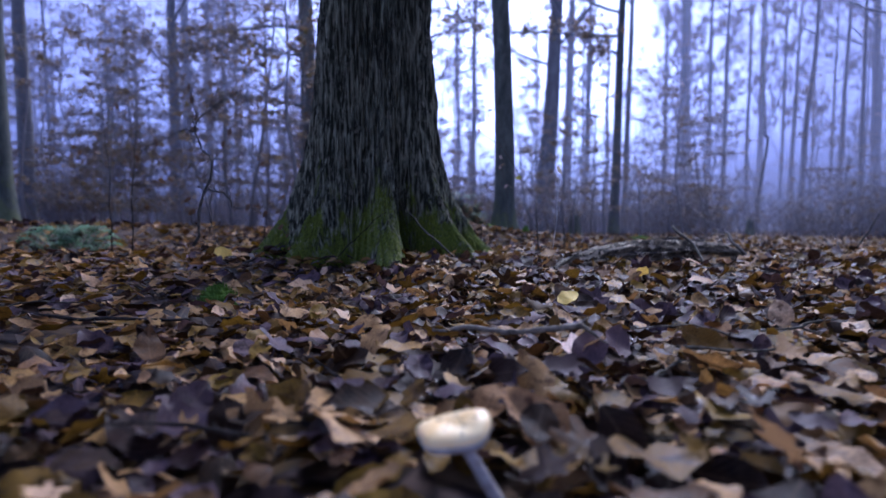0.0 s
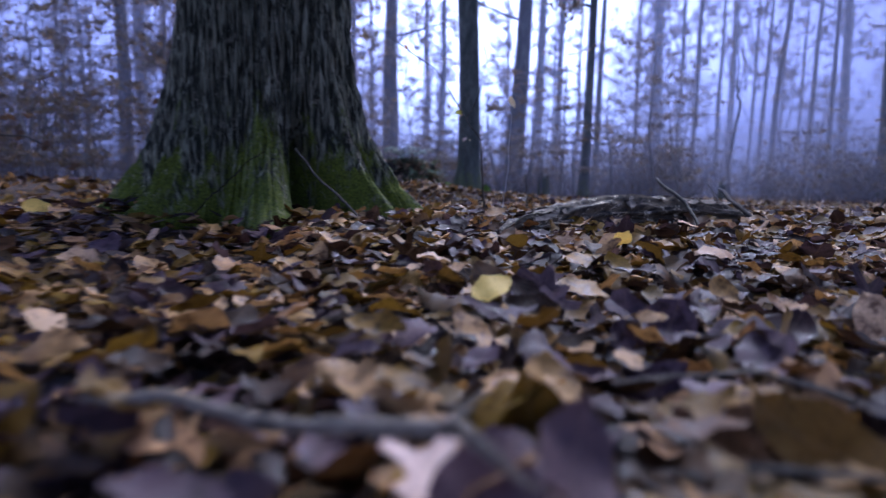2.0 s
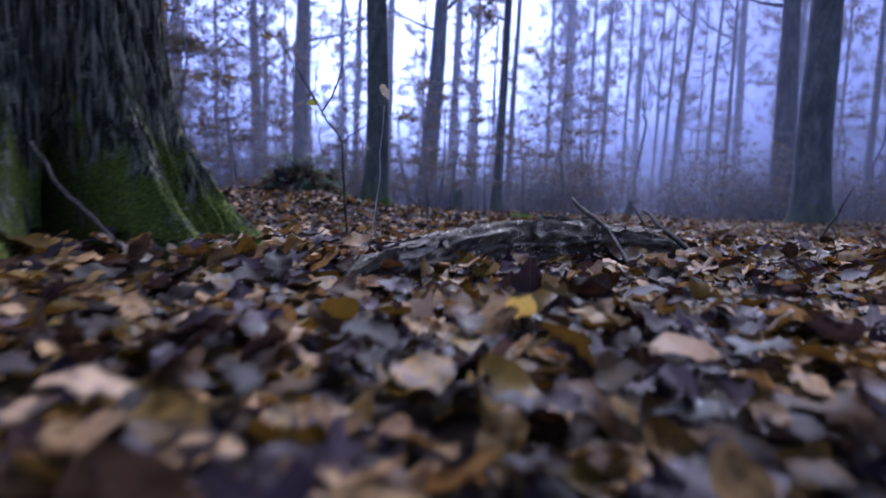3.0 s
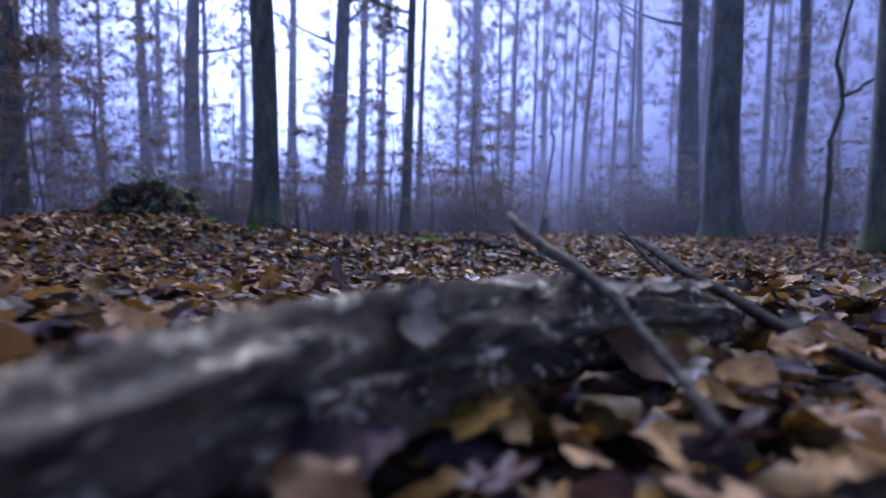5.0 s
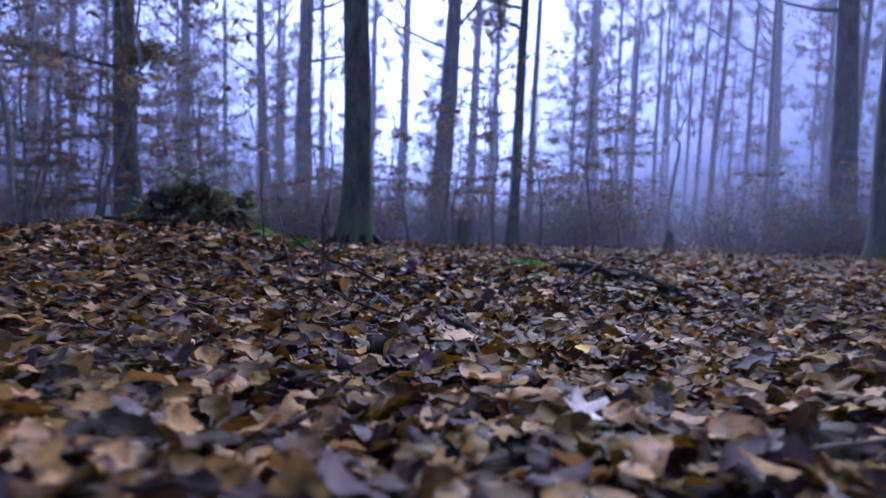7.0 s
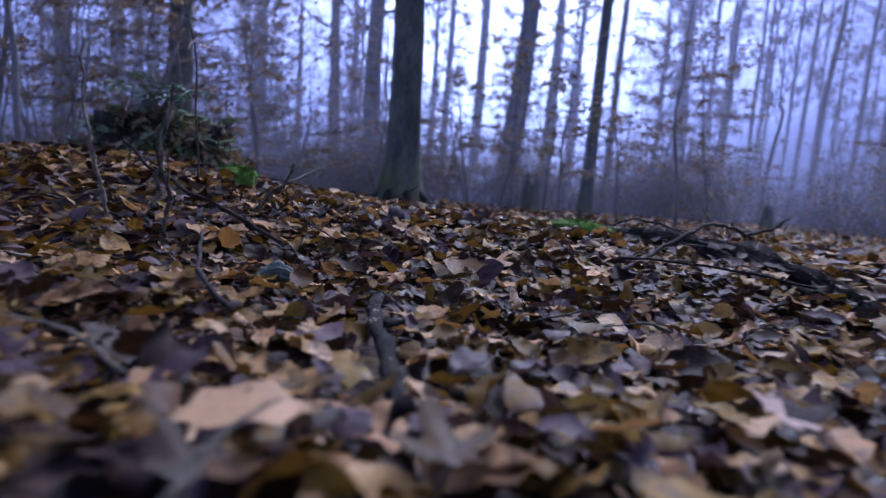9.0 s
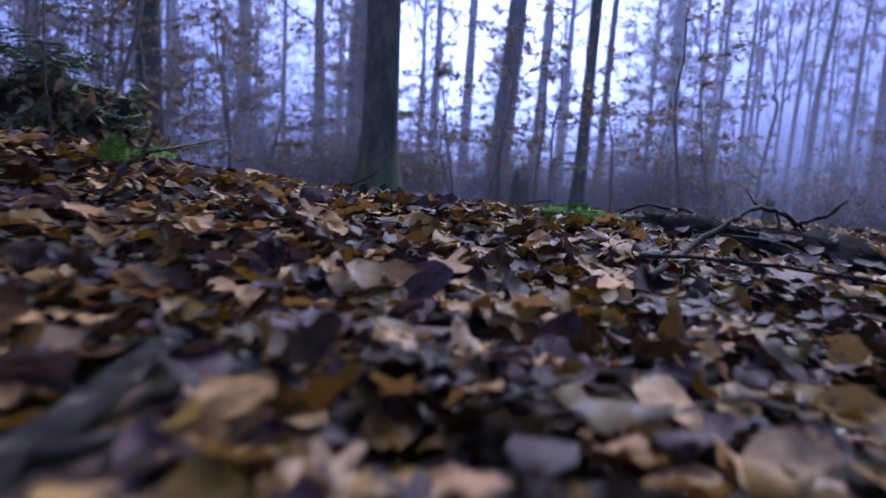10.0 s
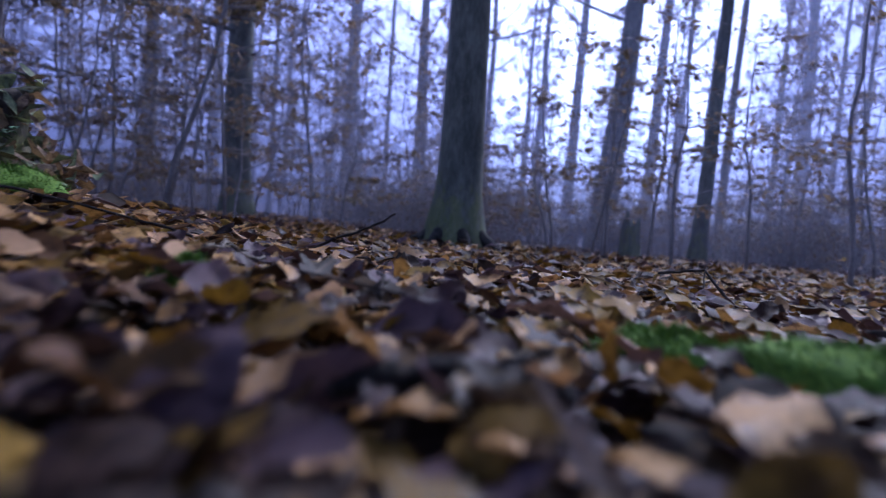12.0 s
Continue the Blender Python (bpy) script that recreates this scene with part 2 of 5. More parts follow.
# ---- mesh tools ----
class Builder:
    """Collects vertices, triangles and quads, and links them as one mesh."""

    def __init__(self):
        self.v, self.f, self.count = [], [], 0

    def add(self, verts, faces):
        self.f.extend([tuple(i + self.count for i in q) for q in faces])
        self.v.extend([tuple(p) for p in verts])
        self.count += len(verts)

    def tube(self, pts, radii, sides=6, cap=True, wobble=0.0):
        pts = [Vector(p) for p in pts]
        rings, up = [], Vector((0.31, 0.17, 0.93))
        for i, p in enumerate(pts):
            d = (pts[min(i + 1, len(pts) - 1)] - pts[max(i - 1, 0)]).normalized()
            a = d.cross(up)
            a = (a if a.length > 1e-3 else d.cross(Vector((1, 0, 0)))).normalized()
            c = d.cross(a)
            for k in range(sides):
                w = 2 * math.pi * k / sides
                r = radii[i] * (1 + wobble * random.uniform(-1, 1))
                rings.append(p + a * (math.cos(w) * r) + c * (math.sin(w) * r))
        n = len(pts)
        faces = [(i * sides + k, i * sides + (k + 1) % sides, (i + 1) * sides + (k + 1) % sides, (i + 1) * sides + k)
                 for i in range(n - 1) for k in range(sides)]
        if cap:
            faces += [tuple(range(sides))[::-1], tuple(range((n - 1) * sides, n * sides))]
        self.add(rings, faces)

    def mesh(self, name, material, smooth=True):
        me = bpy.data.meshes.new(name)
        me.from_pydata(self.v, [], self.f)
        me.materials.append(material)
        if smooth:
            me.polygons.foreach_set("use_smooth", [True] * len(me.polygons))
        me.update()
        return me


def part(name, builder, material, parent, label="", smooth=True):
    ob = new(name, builder if isinstance(builder, bpy.types.Mesh) else builder.mesh(name, material, smooth))
    if parent is not None:
        ob.parent = parent
    return tagged(ob, label)


def thing(name, at, label, category, group="", kind=""):
    ob = new(name)
    ob.location = at
    ob.empty_display_size = 0.05
    return tagged(ob, label, category, group, kind)


def wander(a, b, steps, amount, sag=0.0):
    """A crooked line from a to b."""
    a, b = Vector(a), Vector(b)
    out = []
    off = Vector((0, 0, 0))
    for i in range(steps + 1):
        u = i / steps
        off += Vector([random.gauss(0, amount) for _ in range(3)]) * (0 if i in (0,) else 1)
        p = a.lerp(b, u) + off * math.sin(math.pi * min(u, 0.999)) + Vector((0, 0, -sag * math.sin(math.pi * u)))
        out.append(p)
    return out


# ---- the ground ----
GY = [-60, -3, 0, 1.5, 2.6, 3.3, 4.2, 5.0, 5.7, 6.2, 6.8, 7.4, 8.5, 10, 13, 18, 30, 50, 80, 400]
GZ = [0.0, 0.02, 0.0, 0.0, 0.0, 0.01, -0.10, -0.17, -0.22, -0.21, -0.14, -0.13, -0.21, -0.28, -0.41, -0.62, -1.1, -1.6, -2.0, -2.6]


def bumps(x, y):
    x, y = np.asarray(x, float), np.asarray(y, float)
    near = 1 / (1 + ((x - 2) ** 2 + (y - 4) ** 2) / 250.0)
    return (0.014 * np.sin(2.9 * x + 1.3 * y + 0.4) * np.sin(2.3 * y - 1.1 * x) + 0.010 * np.sin(6.1 * x - 2.2 * y + 1.0) * np.sin(5.3 * y + 2.0 * x + 0.6)) * near \
        + 0.05 * np.sin(0.63 * x + 0.5) * np.sin(0.51 * y + 0.9 + 0.2 * x) * np.clip((np.hypot(x - 1, y - 4) - 5) / 6, 0, 1)


def ground_z(x, y):
    x, y = np.asarray(x, float), np.asarray(y, float)
    z = np.zeros_like(y * 1.0)
    for w, o in ((0.25, -0.5), (0.5, 0.0), (0.25, 0.5)):
        z = z + w * np.interp(y + o * 0.7, GY, GZ)
    side = np.clip((y - 4.5) / 2.0, 0, 1)
    z = z - 0.030 * side * np.clip(x - 1.4, -6, 8)
    z = z + 0.17 * np.exp(-(((x + 0.1) / 1.0) ** 2 + ((y - 8.3) / 0.9) ** 2))      # mound under the mossy stump
    z = z + 0.022 * np.clip((y - 9) / 4, 0, 1) * np.clip(x - 2, 0, 12)
    z = z + 0.055 * np.exp(-(((x - 0.5) / 0.7) ** 2 + ((y - 7.1) / 0.6) ** 2))
    z = z + 0.05 * np.exp(-(((x + 0.33) / 0.75) ** 2 + ((y - 3.15) / 0.7) ** 2))    # swell round the great trunk
    return z + bumps(x, y)


def gz(x, y):
    return float(ground_z(x, y))


def stretched(lo, hi, a, b, fine, grow):
    """Grid lines: fine steps between a and b, growing steps beyond."""
    mid = list(np.arange(a, b, fine))
    left, s, p = [], fine, a
    while p > lo:
        s *= grow
        p -= s
        left.append(max(p, lo))
    right, s, p = [], fine, mid[-1]
    while p < hi:
        s *= grow
        p += s
        right.append(min(p, hi))
    return np.array(left[::-1] + mid + right)


gx, gy = stretched(-420, 420, -5, 8, 0.07, 1.12), stretched(-90, 420, -1, 11, 0.07, 1.12)
XX, YY = np.meshgrid(gx, gy)
ZZ = ground_z(XX, YY) - 0.012
gverts = np.stack([XX.ravel(), YY.ravel(), ZZ.ravel()], 1)
nx, ny = len(gx), len(gy)
ii = (np.arange(ny - 1)[:, None] * nx + np.arange(nx - 1)[None, :]).ravel()
gfaces = np.stack([ii, ii + 1, ii + nx + 1, ii + nx], 1)


def mesh_np(name, verts, faces, material, uv=None, smooth=True):
    me = bpy.data.meshes.new(name)
    k = faces.shape[1]
    me.vertices.add(len(verts))
    me.vertices.foreach_set("co", verts.astype(np.float32).ravel())
    me.loops.add(faces.size)
    me.loops.foreach_set("vertex_index", faces.astype(np.int32).ravel())
    me.polygons.add(len(faces))
    me.polygons.foreach_set("loop_start", np.arange(0, faces.size, k, dtype=np.int32))
    if uv is not None:
        lay = me.uv_layers.new(name="UVMap")
        lay.data.foreach_set("uv", uv[faces.ravel()].astype(np.float32).ravel())
    me.materials.append(material)
    me.update(calc_edges=True)
    me.polygons.foreach_set("use_smooth", np.full(len(faces), smooth))
    me.validate()
    return me


ground = new("ground", mesh_np("ground", gverts, gfaces, SOIL))
tagged(ground, "uneven woodland floor of dark damp soil under fallen leaves", "ground", kind="structure")


# ---- fallen leaves ----
def beech_leaf(rows, rng):
    """An oval leaf, folded along its midrib and curled: unit length along x. Vertices, triangles, uv."""
    fold, curl, twist, cup = rng.uniform(0.02, 0.45), rng.uniform(-0.9, 1.35), rng.uniform(-0.6, 0.6), rng.uniform(-0.4, 0.5)
    wide = rng.uniform(0.27, 0.36)
    v, uv, f = [], [], []
    for i in range(rows + 1):
        u = i / rows
        w = wide * math.sin(math.pi * min(max(u, 0.02), 0.985) ** 0.85) ** 0.8
        ang = curl * (u - 0.5)
        cx, cz = (math.sin(ang) / curl if abs(curl) > 0.05 else u - 0.5), (1 - math.cos(ang)) / (curl if abs(curl) > 0.05 else 1e9)
        for s in (-1, 0, 1):
            y = s * w * math.cos(fold)
            z = cz + abs(s) * w * (math.sin(fold) + cup * (u - 0.4)) + s * twist * (u - 0.5) * 0.4 * w * 2
            wave = (0.045 * math.sin(u * 15 + s * 2 + wide * 90) + rng.uniform(-0.03, 0.03)) * (abs(s) if rows > 3 else 0.5)
            v.append((cx, y, z + wave))
            uv.append((u, 0.5 + 0.5 * s * w / 0.36))
    for i in range(rows):
        for k in range(2):
            a = i * 3 + k
            f += [(a, a + 1, a + 4), (a, a + 4, a + 3)]
    return np.array(v), np.array(f), np.array(uv)


def lobed_leaf(rng, lobes):
    """A maple- or oak-like leaf with pointed lobes."""
    n = lobes * 4
    curl, cup = rng.uniform(-0.5, 0.9), rng.uniform(-0.25, 0.5)
    v, uv = [(0.02, 0, 0)], [(0.3, 0.5)]
    for i in range(n):
        a = -math.pi + 2 * math.pi * (i + 0.5) / n
        k = 0.5 + 0.5 * math.cos(lobes * a)
        r = (0.24 + 0.30 * k ** 1.5) * (0.80 + 0.20 * math.cos(a)) * rng.uniform(0.9, 1.1)
        x, y = r * math.cos(a), r * math.sin(a)
        v.append((x, y, cup * r * r * 1.6 + curl * x * x * 0.5 + rng.uniform(-0.03, 0.05)))
        uv.append((x + 0.5, y + 0.5))
    f = [(0, 1 + i, 1 + (i + 1) % n) for i in range(n)]
    return np.array(v), np.array(f), np.array(uv)


leaf_rng = random.Random(5)
NEAR_LEAVES = [beech_leaf(7, leaf_rng) for _ in range(22)] + [lobed_leaf(leaf_rng, 5) for _ in range(3)]
MID_LEAVES = [beech_leaf(3, leaf_rng) for _ in range(14)] + [lobed_leaf(leaf_rng, 5) for _ in range(2)]
FAR_LEAVES = [beech_leaf(2, leaf_rng) for _ in range(8)]


def euler_matrices(rx, ry, rz):
    cx, sx, cy, sy, cz, sz = np.cos(rx), np.sin(rx), np.cos(ry), np.sin(ry), np.cos(rz), np.sin(rz)
    m = np.empty((len(rx), 3, 3))
    m[:, 0] = np.stack([cz * cy, cz * sy * sx - sz * cx, cz * sy * cx + sz * sx], 1)
    m[:, 1] = np.stack([sz * cy, sz * sy * sx + cz * cx, sz * sy * cx - cz * sx], 1)
    m[:, 2] = np.stack([-sy, cy * sx, cy * cx], 1)
    return m


def scatter(name, shapes, pos, size, tilt, material, rng):
    """Joins many leaves into one mesh."""
    n = len(pos)
    pick = rng.integers(0, len(shapes), n)
    m = euler_matrices(rng.normal(0, tilt, n) + np.where(rng.random(n) < 0.3, math.pi, 0), rng.normal(0, tilt, n), rng.uniform(0, 2 * math.pi, n))
    vs, fs, us, base = [], [], [], 0
    for k, (v, f, uv) in enumerate(shapes):
        sel = np.where(pick == k)[0]
        if not len(sel):
            continue
        p = np.einsum("nij,vj->nvi", m[sel], v) * size[sel][:, None, None] + pos[sel][:, None, :]
        vs.append(p.reshape(-1, 3))
        fs.append((f[None] + (np.arange(len(sel)) * len(v))[:, None, None] + base).reshape(-1, 3))
        us.append(np.tile(uv, (len(sel), 1)))
        base += len(sel) * len(v)
    return mesh_np(name, np.concatenate(vs), np.concatenate(fs), material, np.concatenate(us))


PLAN_LINE = [(0.0, 0.3), (0.2, 0.9), (0.8, 2.6), (1.2, 3.6), (1.7, 5.2), (1.9, 7.2)]    # the strip where leaves lie nearest


def from_line(x, y):
    best = np.full(np.shape(x), 1e9)
    for (ax, ay), (bx, by) in zip(PLAN_LINE, PLAN_LINE[1:]):
        dx, dy = bx - ax, by - ay
        u = np.clip(((x - ax) * dx + (y - ay) * dy) / (dx * dx + dy * dy), 0, 1)
        best = np.minimum(best, np.hypot(x - ax - u * dx, y - ay - u * dy))
    return best


MOSS_SPOTS = [(-0.66, 1.86, 0.06), (0.92, 7.12, 0.05), (2.04, 7.46, 0.06), (2.10, 7.40, 0.06), (2.17, 7.32, 0.06), (2.24, 7.25, 0.06), (2.31, 7.17, 0.05), (1.52, 7.42, 0.03), (2.34, 7.5, 0.05), (0.5, 8.15, 0.15)]
LOG_LINE = [(0.46, 2.58), (0.60, 2.66), (0.79, 2.82), (1.00, 2.95), (1.22, 3.06), (1.47, 3.15)]
STICK_LINE = [(1.62, 5.27), (1.59, 5.45), (1.555, 5.65), (1.54, 5.92)]
MOSSY_LINE = [(2.25, 7.45), (2.50, 7.15), (2.69, 6.85), (2.74, 6.50), (2.74, 6.15)]


def clear_of_trunk(x, y):
    """True where leaves can lie: not inside the oak, the log or the mushroom."""
    free = (np.hypot(x + 0.33, y - 3.15) > 0.40) & (np.hypot(x - 0.01, (y - 0.57) * 0.8) > 0.066)
    for mx, my, mr in MOSS_SPOTS:
        free &= np.hypot(x - mx, y - my) > mr
    for (ax, ay), (bx, by) in (*zip(LOG_LINE, LOG_LINE[1:]), *zip(MOSSY_LINE, MOSSY_LINE[1:]), *zip(STICK_LINE, STICK_LINE[1:])):
        u = np.clip(((x - ax) * (bx - ax) + (y - ay) * (by - ay)) / ((bx - ax) ** 2 + (by - ay) ** 2), 0, 1)
        free &= np.hypot(x - ax - u * (bx - ax), y - ay - u * (by - ay)) > (0.055 if ay < 5 else 0.03)
    return free


lrng = np.random.default_rng(11)
leaf_litter = thing("leaf_litter", (0, 0, 0), "thick layer of damp brown, ochre and tan fallen leaves", "leaf litter", kind="stuff")


def litter(name, shapes, count, x0, x1, y0, y1, keep, size, tilt, lift, material, label=""):
    x, y = lrng.uniform(x0, x1, count), lrng.uniform(y0, y1, count)
    ok = keep(x, y) & clear_of_trunk(x, y)
    x, y = x[ok], y[ok]
    s = size * np.clip(lrng.normal(1, 0.30, len(x)), 0.5, 1.8)
    z = ground_z(x, y) + lrng.random(len(x)) ** 1.5 * lift
    me = scatter(name, shapes, np.stack([x, y, z], 1), s, tilt, material, lrng)
    ob = part(name, me, material, leaf_litter, label)
    return tagged(ob, kind="stuff")


litter("near_leaves", NEAR_LEAVES, 52000, -1.6, 4.0, -0.4, 8.6, lambda x, y: from_line(x, y) < 1.0, 0.065, 0.31, 0.050, LITTER)
litter("mid_leaves", MID_LEAVES, 140000, -5, 8.5, -3, 12, lambda x, y: (from_line(x, y) >= 1.0) & (from_line(x, y) < 4.5), 0.063, 0.32, 0.048, LITTER_FAR)
litter("far_leaves", FAR_LEAVES, 75000, -16, 26, -3, 28, lambda x, y: from_line(x, y) >= 4.5, 0.11, 0.34, 0.05, LITTER_FAR)


# ---- trees ----
def great_trunk():
    """The mossy oak: a ridged trunk that flares into buttress roots."""
    na, nz = 640, 300
    lobes = [(-2.95, 0.26, 0.30), (-2.25, 0.18, 0.26), (-1.36, 0.36, 0.18), (-0.66, 0.28, 0.17), (-0.15, 0.22, 0.22), (0.5, 0.2, 0.3), (1.2, 0.2, 0.3), (1.9, 0.22, 0.3), (2.6, 0.2, 0.3)]
    verts = []
    for j in range(nz + 1):
        u = j / nz
        z = -0.14 + 1.9 * u ** 1.15 if j < nz * 0.86 else None
        if z is None:
            z = -0.14 + 1.9 * 0.86 ** 1.15 + (13.5) * ((u - 0.86) / 0.14) ** 1.4
        hz = max(z, 0)
        r0 = (0.232 + 0.145 * math.exp(-hz / 0.38)) * (1 - 0.045 * max(hz - 1.2, 0) ** 0.8)
        for i in range(na):
            a = 2 * math.pi * i / na
            flare = 0.0
            cleft = -0.46 * math.exp(-(((a + 1.02 + math.pi) % (2 * math.pi) - math.pi) / 0.13) ** 2)
            for c, h, w in lobes:
                d = (a - c + math.pi) % (2 * math.pi) - math.pi
                flare += h * math.exp(-(d / w) ** 2)
            r = r0 + flare * (0.37 * math.exp(-hz / 0.12) + 0.50 * math.exp(-hz / 0.42)) + cleft * math.exp(-(hz / 0.20) ** 2)
            warp = noise.noise(Vector((math.cos(a) * 2, math.sin(a) * 2, z * 1.3))) * 0.8
            p = Vector((math.cos(a) * 22 + warp, math.sin(a) * 22 + warp, z * 4.2))
            n1, n2 = noise.noise(p), noise.noise(p * 2.1 + Vector((7, 3, 1)))
            r += 0.020 - 0.020 * math.exp(-(n1 / 0.17) ** 2) - 0.009 * math.exp(-(n2 / 0.14) ** 2) + 0.010 * n2 + 0.004 * noise.noise(p * 6) + 0.02 * noise.noise(Vector((math.cos(a) * 3, math.sin(a) * 3, z * 2 + 9)))
            lean = 0.012 * hz
            verts.append((math.cos(a) * r + lean * 0.2, math.sin(a) * r, z))
    verts = np.array(verts)
    j, i = np.meshgrid(np.arange(nz), np.arange(na), indexing="ij")
    k = (i + 1) % na
    faces = np.stack([j * na + i, j * na + k, (j + 1) * na + k, (j + 1) * na + i], -1).reshape(-1, 4)
    return mesh_np("trunk", verts, faces, OAK)


def limb_set(height, radius, seed, bare=0.45, reach=1.0, leafy=12):
    """Limbs and twigs of a crown, and the places of its leaves."""
    r = random.Random(seed)
    b, spots = Builder(), []
    for k in range(9):
        z = height * (bare + (0.97 - bare) * k / 8)
        a = r.uniform(0, 2 * math.pi)
        ln = reach * (3.6 - 2.0 * k / 8) * r.uniform(0.8, 1.2)
        start = Vector((0, 0, z))
        end = start + Vector((math.cos(a) * ln, math.sin(a) * ln, ln * r.uniform(0.5, 1.3)))
        pts = [start.lerp(end, u) + Vector((0, 0, -0.25 * math.sin(u * math.pi))) for u in (0, 0.25, 0.5, 0.75, 1)]
        b.tube(pts, [radius * 0.32 * (1 - 0.8 * u) for u in (0, 0.25, 0.5, 0.75, 1)], 5)
        for _ in range(7):
            q = pts[r.randint(1, 4)]
            d = Vector((r.gauss(0, 1), r.gauss(0, 1), r.gauss(0.2, 0.5))).normalized() * r.uniform(0.6, 1.4) * reach
            b.tube([q, q + d * 0.5 + Vector((0, 0, 0.06)), q + d], [radius * 0.08, radius * 0.05, 0.006], 3, False)
            for _ in range(leafy):
                spots.append(q + d * r.uniform(0.2, 1.05) + Vector((r.gauss(0, 0.22), r.gauss(0, 0.22), r.gauss(0, 0.10))))
    return b, spots


def leaf_cloud(name, spots, size, tilt, seed, material=None, shapes=None):
    rng = np.random.default_rng(seed)
    pos = np.array([tuple(p) for p in spots])
    return scatter(name, shapes or FAR_LEAVES, pos, size * np.clip(rng.normal(1, 0.25, len(pos)), 0.5, 1.6), tilt, material or TWIG_LEAF, rng)


def trunk_mesh(height, radius, lean, seed, flare=0.35, material=None, foot=0.0):
    r = random.Random(seed)
    pts, rad = [], []
    bx, by = r.uniform(-0.05, 0.05), r.uniform(-0.05, 0.05)
    for k in range(22):
        u = (k / 21) ** 1.6
        z = -0.25 + (height + 0.25) * u
        pts.append((lean[0] * z + bx * math.sin(z * 0.9), lean[1] * z + by * math.sin(z * 0.7 + 1), z))
        rad.append(radius * (1 - 0.75 * u) * (1 + flare * math.exp(-max(z, 0) / 0.22) + 0.06 * math.exp(-max(z, 0) / 1.2)))
    b = Builder()
    random.seed(seed)
    b.tube(pts, rad, 22, True, 0.012)
    return b


CROWNS = []
for s in range(3):
    lb, sp = limb_set(15.0, 0.22, 40 + s)
    lb2 = lb.mesh("crown", BEECH)
    CROWNS.append((lb2, leaf_cloud("foliage", sp, 0.13, 0.7, s)))

FAR_CROWNS = []
for s in range(3):
    lb, sp = limb_set(15.0, 0.16, 60 + s, 0.24, 0.9, 24)
    FAR_CROWNS.append((lb.mesh("crown", BEECH_PALE), leaf_cloud("foliage", sp, 0.20, 0.8, 20 + s)))


def tree(x, y, diameter, lean, seed, material, label, height=17.0, crown=True, group="beech trees of the wood", flare=0.5):
    t = thing("tree", (x, y, gz(x, y)), label, "tree", group)
    b = trunk_mesh(height, diameter / 2, lean, seed, flare)
    part("trunk", b, material, t)
    if crown:
        limbs, leaves = CROWNS[seed % 3]
        for nm, me in (("crown", limbs), ("foliage", leaves)):
            ob = tagged(part(nm, me, None, t), kind="stuff")
            ob.location = (lean[0] * height * 0.7, lean[1] * height * 0.7, 0 if diameter > 0.5 else 3.0)
            spread = min(max(diameter / 0.55, 0.55), 1.2)
            ob.scale = (spread, spread, height / 17.0)
            ob.rotation_euler = (0, 0, seed * 1.7)
    return t


oak = thing("oak_tree", (-0.33, 3.15, gz(-0.33, 3.15)), "massive old oak, ridged bark, green moss on its flared roots", "tree")
part("trunk", great_trunk(), OAK, oak)
limbs, leaves = CROWNS[1]
tagged(part("crown", limbs, None, oak), kind="stuff")
tagged(part("foliage", leaves, None, oak), kind="stuff")

DARK = "dark beech trunk rising straight out of the leaves"
GREY = "grey beech trunk standing in the mist"
FAINT = "slender pale beech trunk far back in the mist"
# x, y, diameter, lean, kind
MEASURED = [
    (1.22, 12.85, 0.42, (-0.016, -0.02), 0), (11.15, 14.1, 0.80, (-0.035, 0.01), 0), (8.2, 8.0, 0.50, (-0.04, 0.0), 0),
    (-3.80, 18.7, 0.56, (-0.023, -0.005), 0), (4.15, 26.5, 0.80, (0.052, 0.0), 0), (5.16, 19.35, 0.29, (0.020, 0.0), 0),
    (-0.9, 29.5, 0.78, (0.009, 0.0), 2), (15.0, 20.1, 0.76, (-0.03, 0.009), 0), (17.5, 18.2, 0.44, (-0.01, 0.0), 0),
    (-3.4, 37.3, 0.72, (-0.03, 0.0), 1), (30.0, 44.5, 0.76, (-0.03, 0.0), 1), (-9.0, 44.0, 0.80, (0, 0), 1),
    (4.1, 45.0, 0.72, (0.01, 0), 2), (19.0, 50.3, 1.05, (-0.020, 0), 2),
    (-5.7, 8.3, 0.26, (0.0, 0), 0), (-10.9, 16.8, 0.42, (0.0, 0), 1), (-11.5, 27.7, 0.62, (0.0, 0), 2),
    (8.4, 44.1, 0.72, (0.02, 0), 1), (10.9, 49.2, 0.52, (0.015, 0), 1), (7.9, 28.0, 0.30, (0.02, 0), 1), (-17.0, 43.0, 0.80, (0.0, 0), 1),
    (-1.2, 50.5, 0.55, (-0.01, 0), 2), (18.0, 32.5, 0.34, (0.06, 0), 1), (2.1, 46.0, 0.50, (0.01, 0), 2), (24.5, 33.0, 0.42, (0.08, 0), 1),
    (15.83, 36.45, 0.30, (0.01, 0), 1), (17.82, 37.77, 0.28, (0.0, 0), 1), (21.7, 40.3, 0.34, (0.03, 0), 1), (22.9, 37.2, 0.36, (0.02, 0), 1), (21.6, 33.2, 0.30, (-0.01, 0), 1),
    (23.0, 29.6, 0.40, (0.05, 0), 1), (22.4, 24.6, 0.34, (0.0, 0), 0), (-13.2, 38.8, 0.40, (0.01, 0), 1), (-8.7, 31.9, 0.22, (0.0, 0), 1), (-6.4, 42.8, 0.30, (-0.01, 0), 1), (-4.2, 49.2, 0.36, (0.0, 0), 2),
]
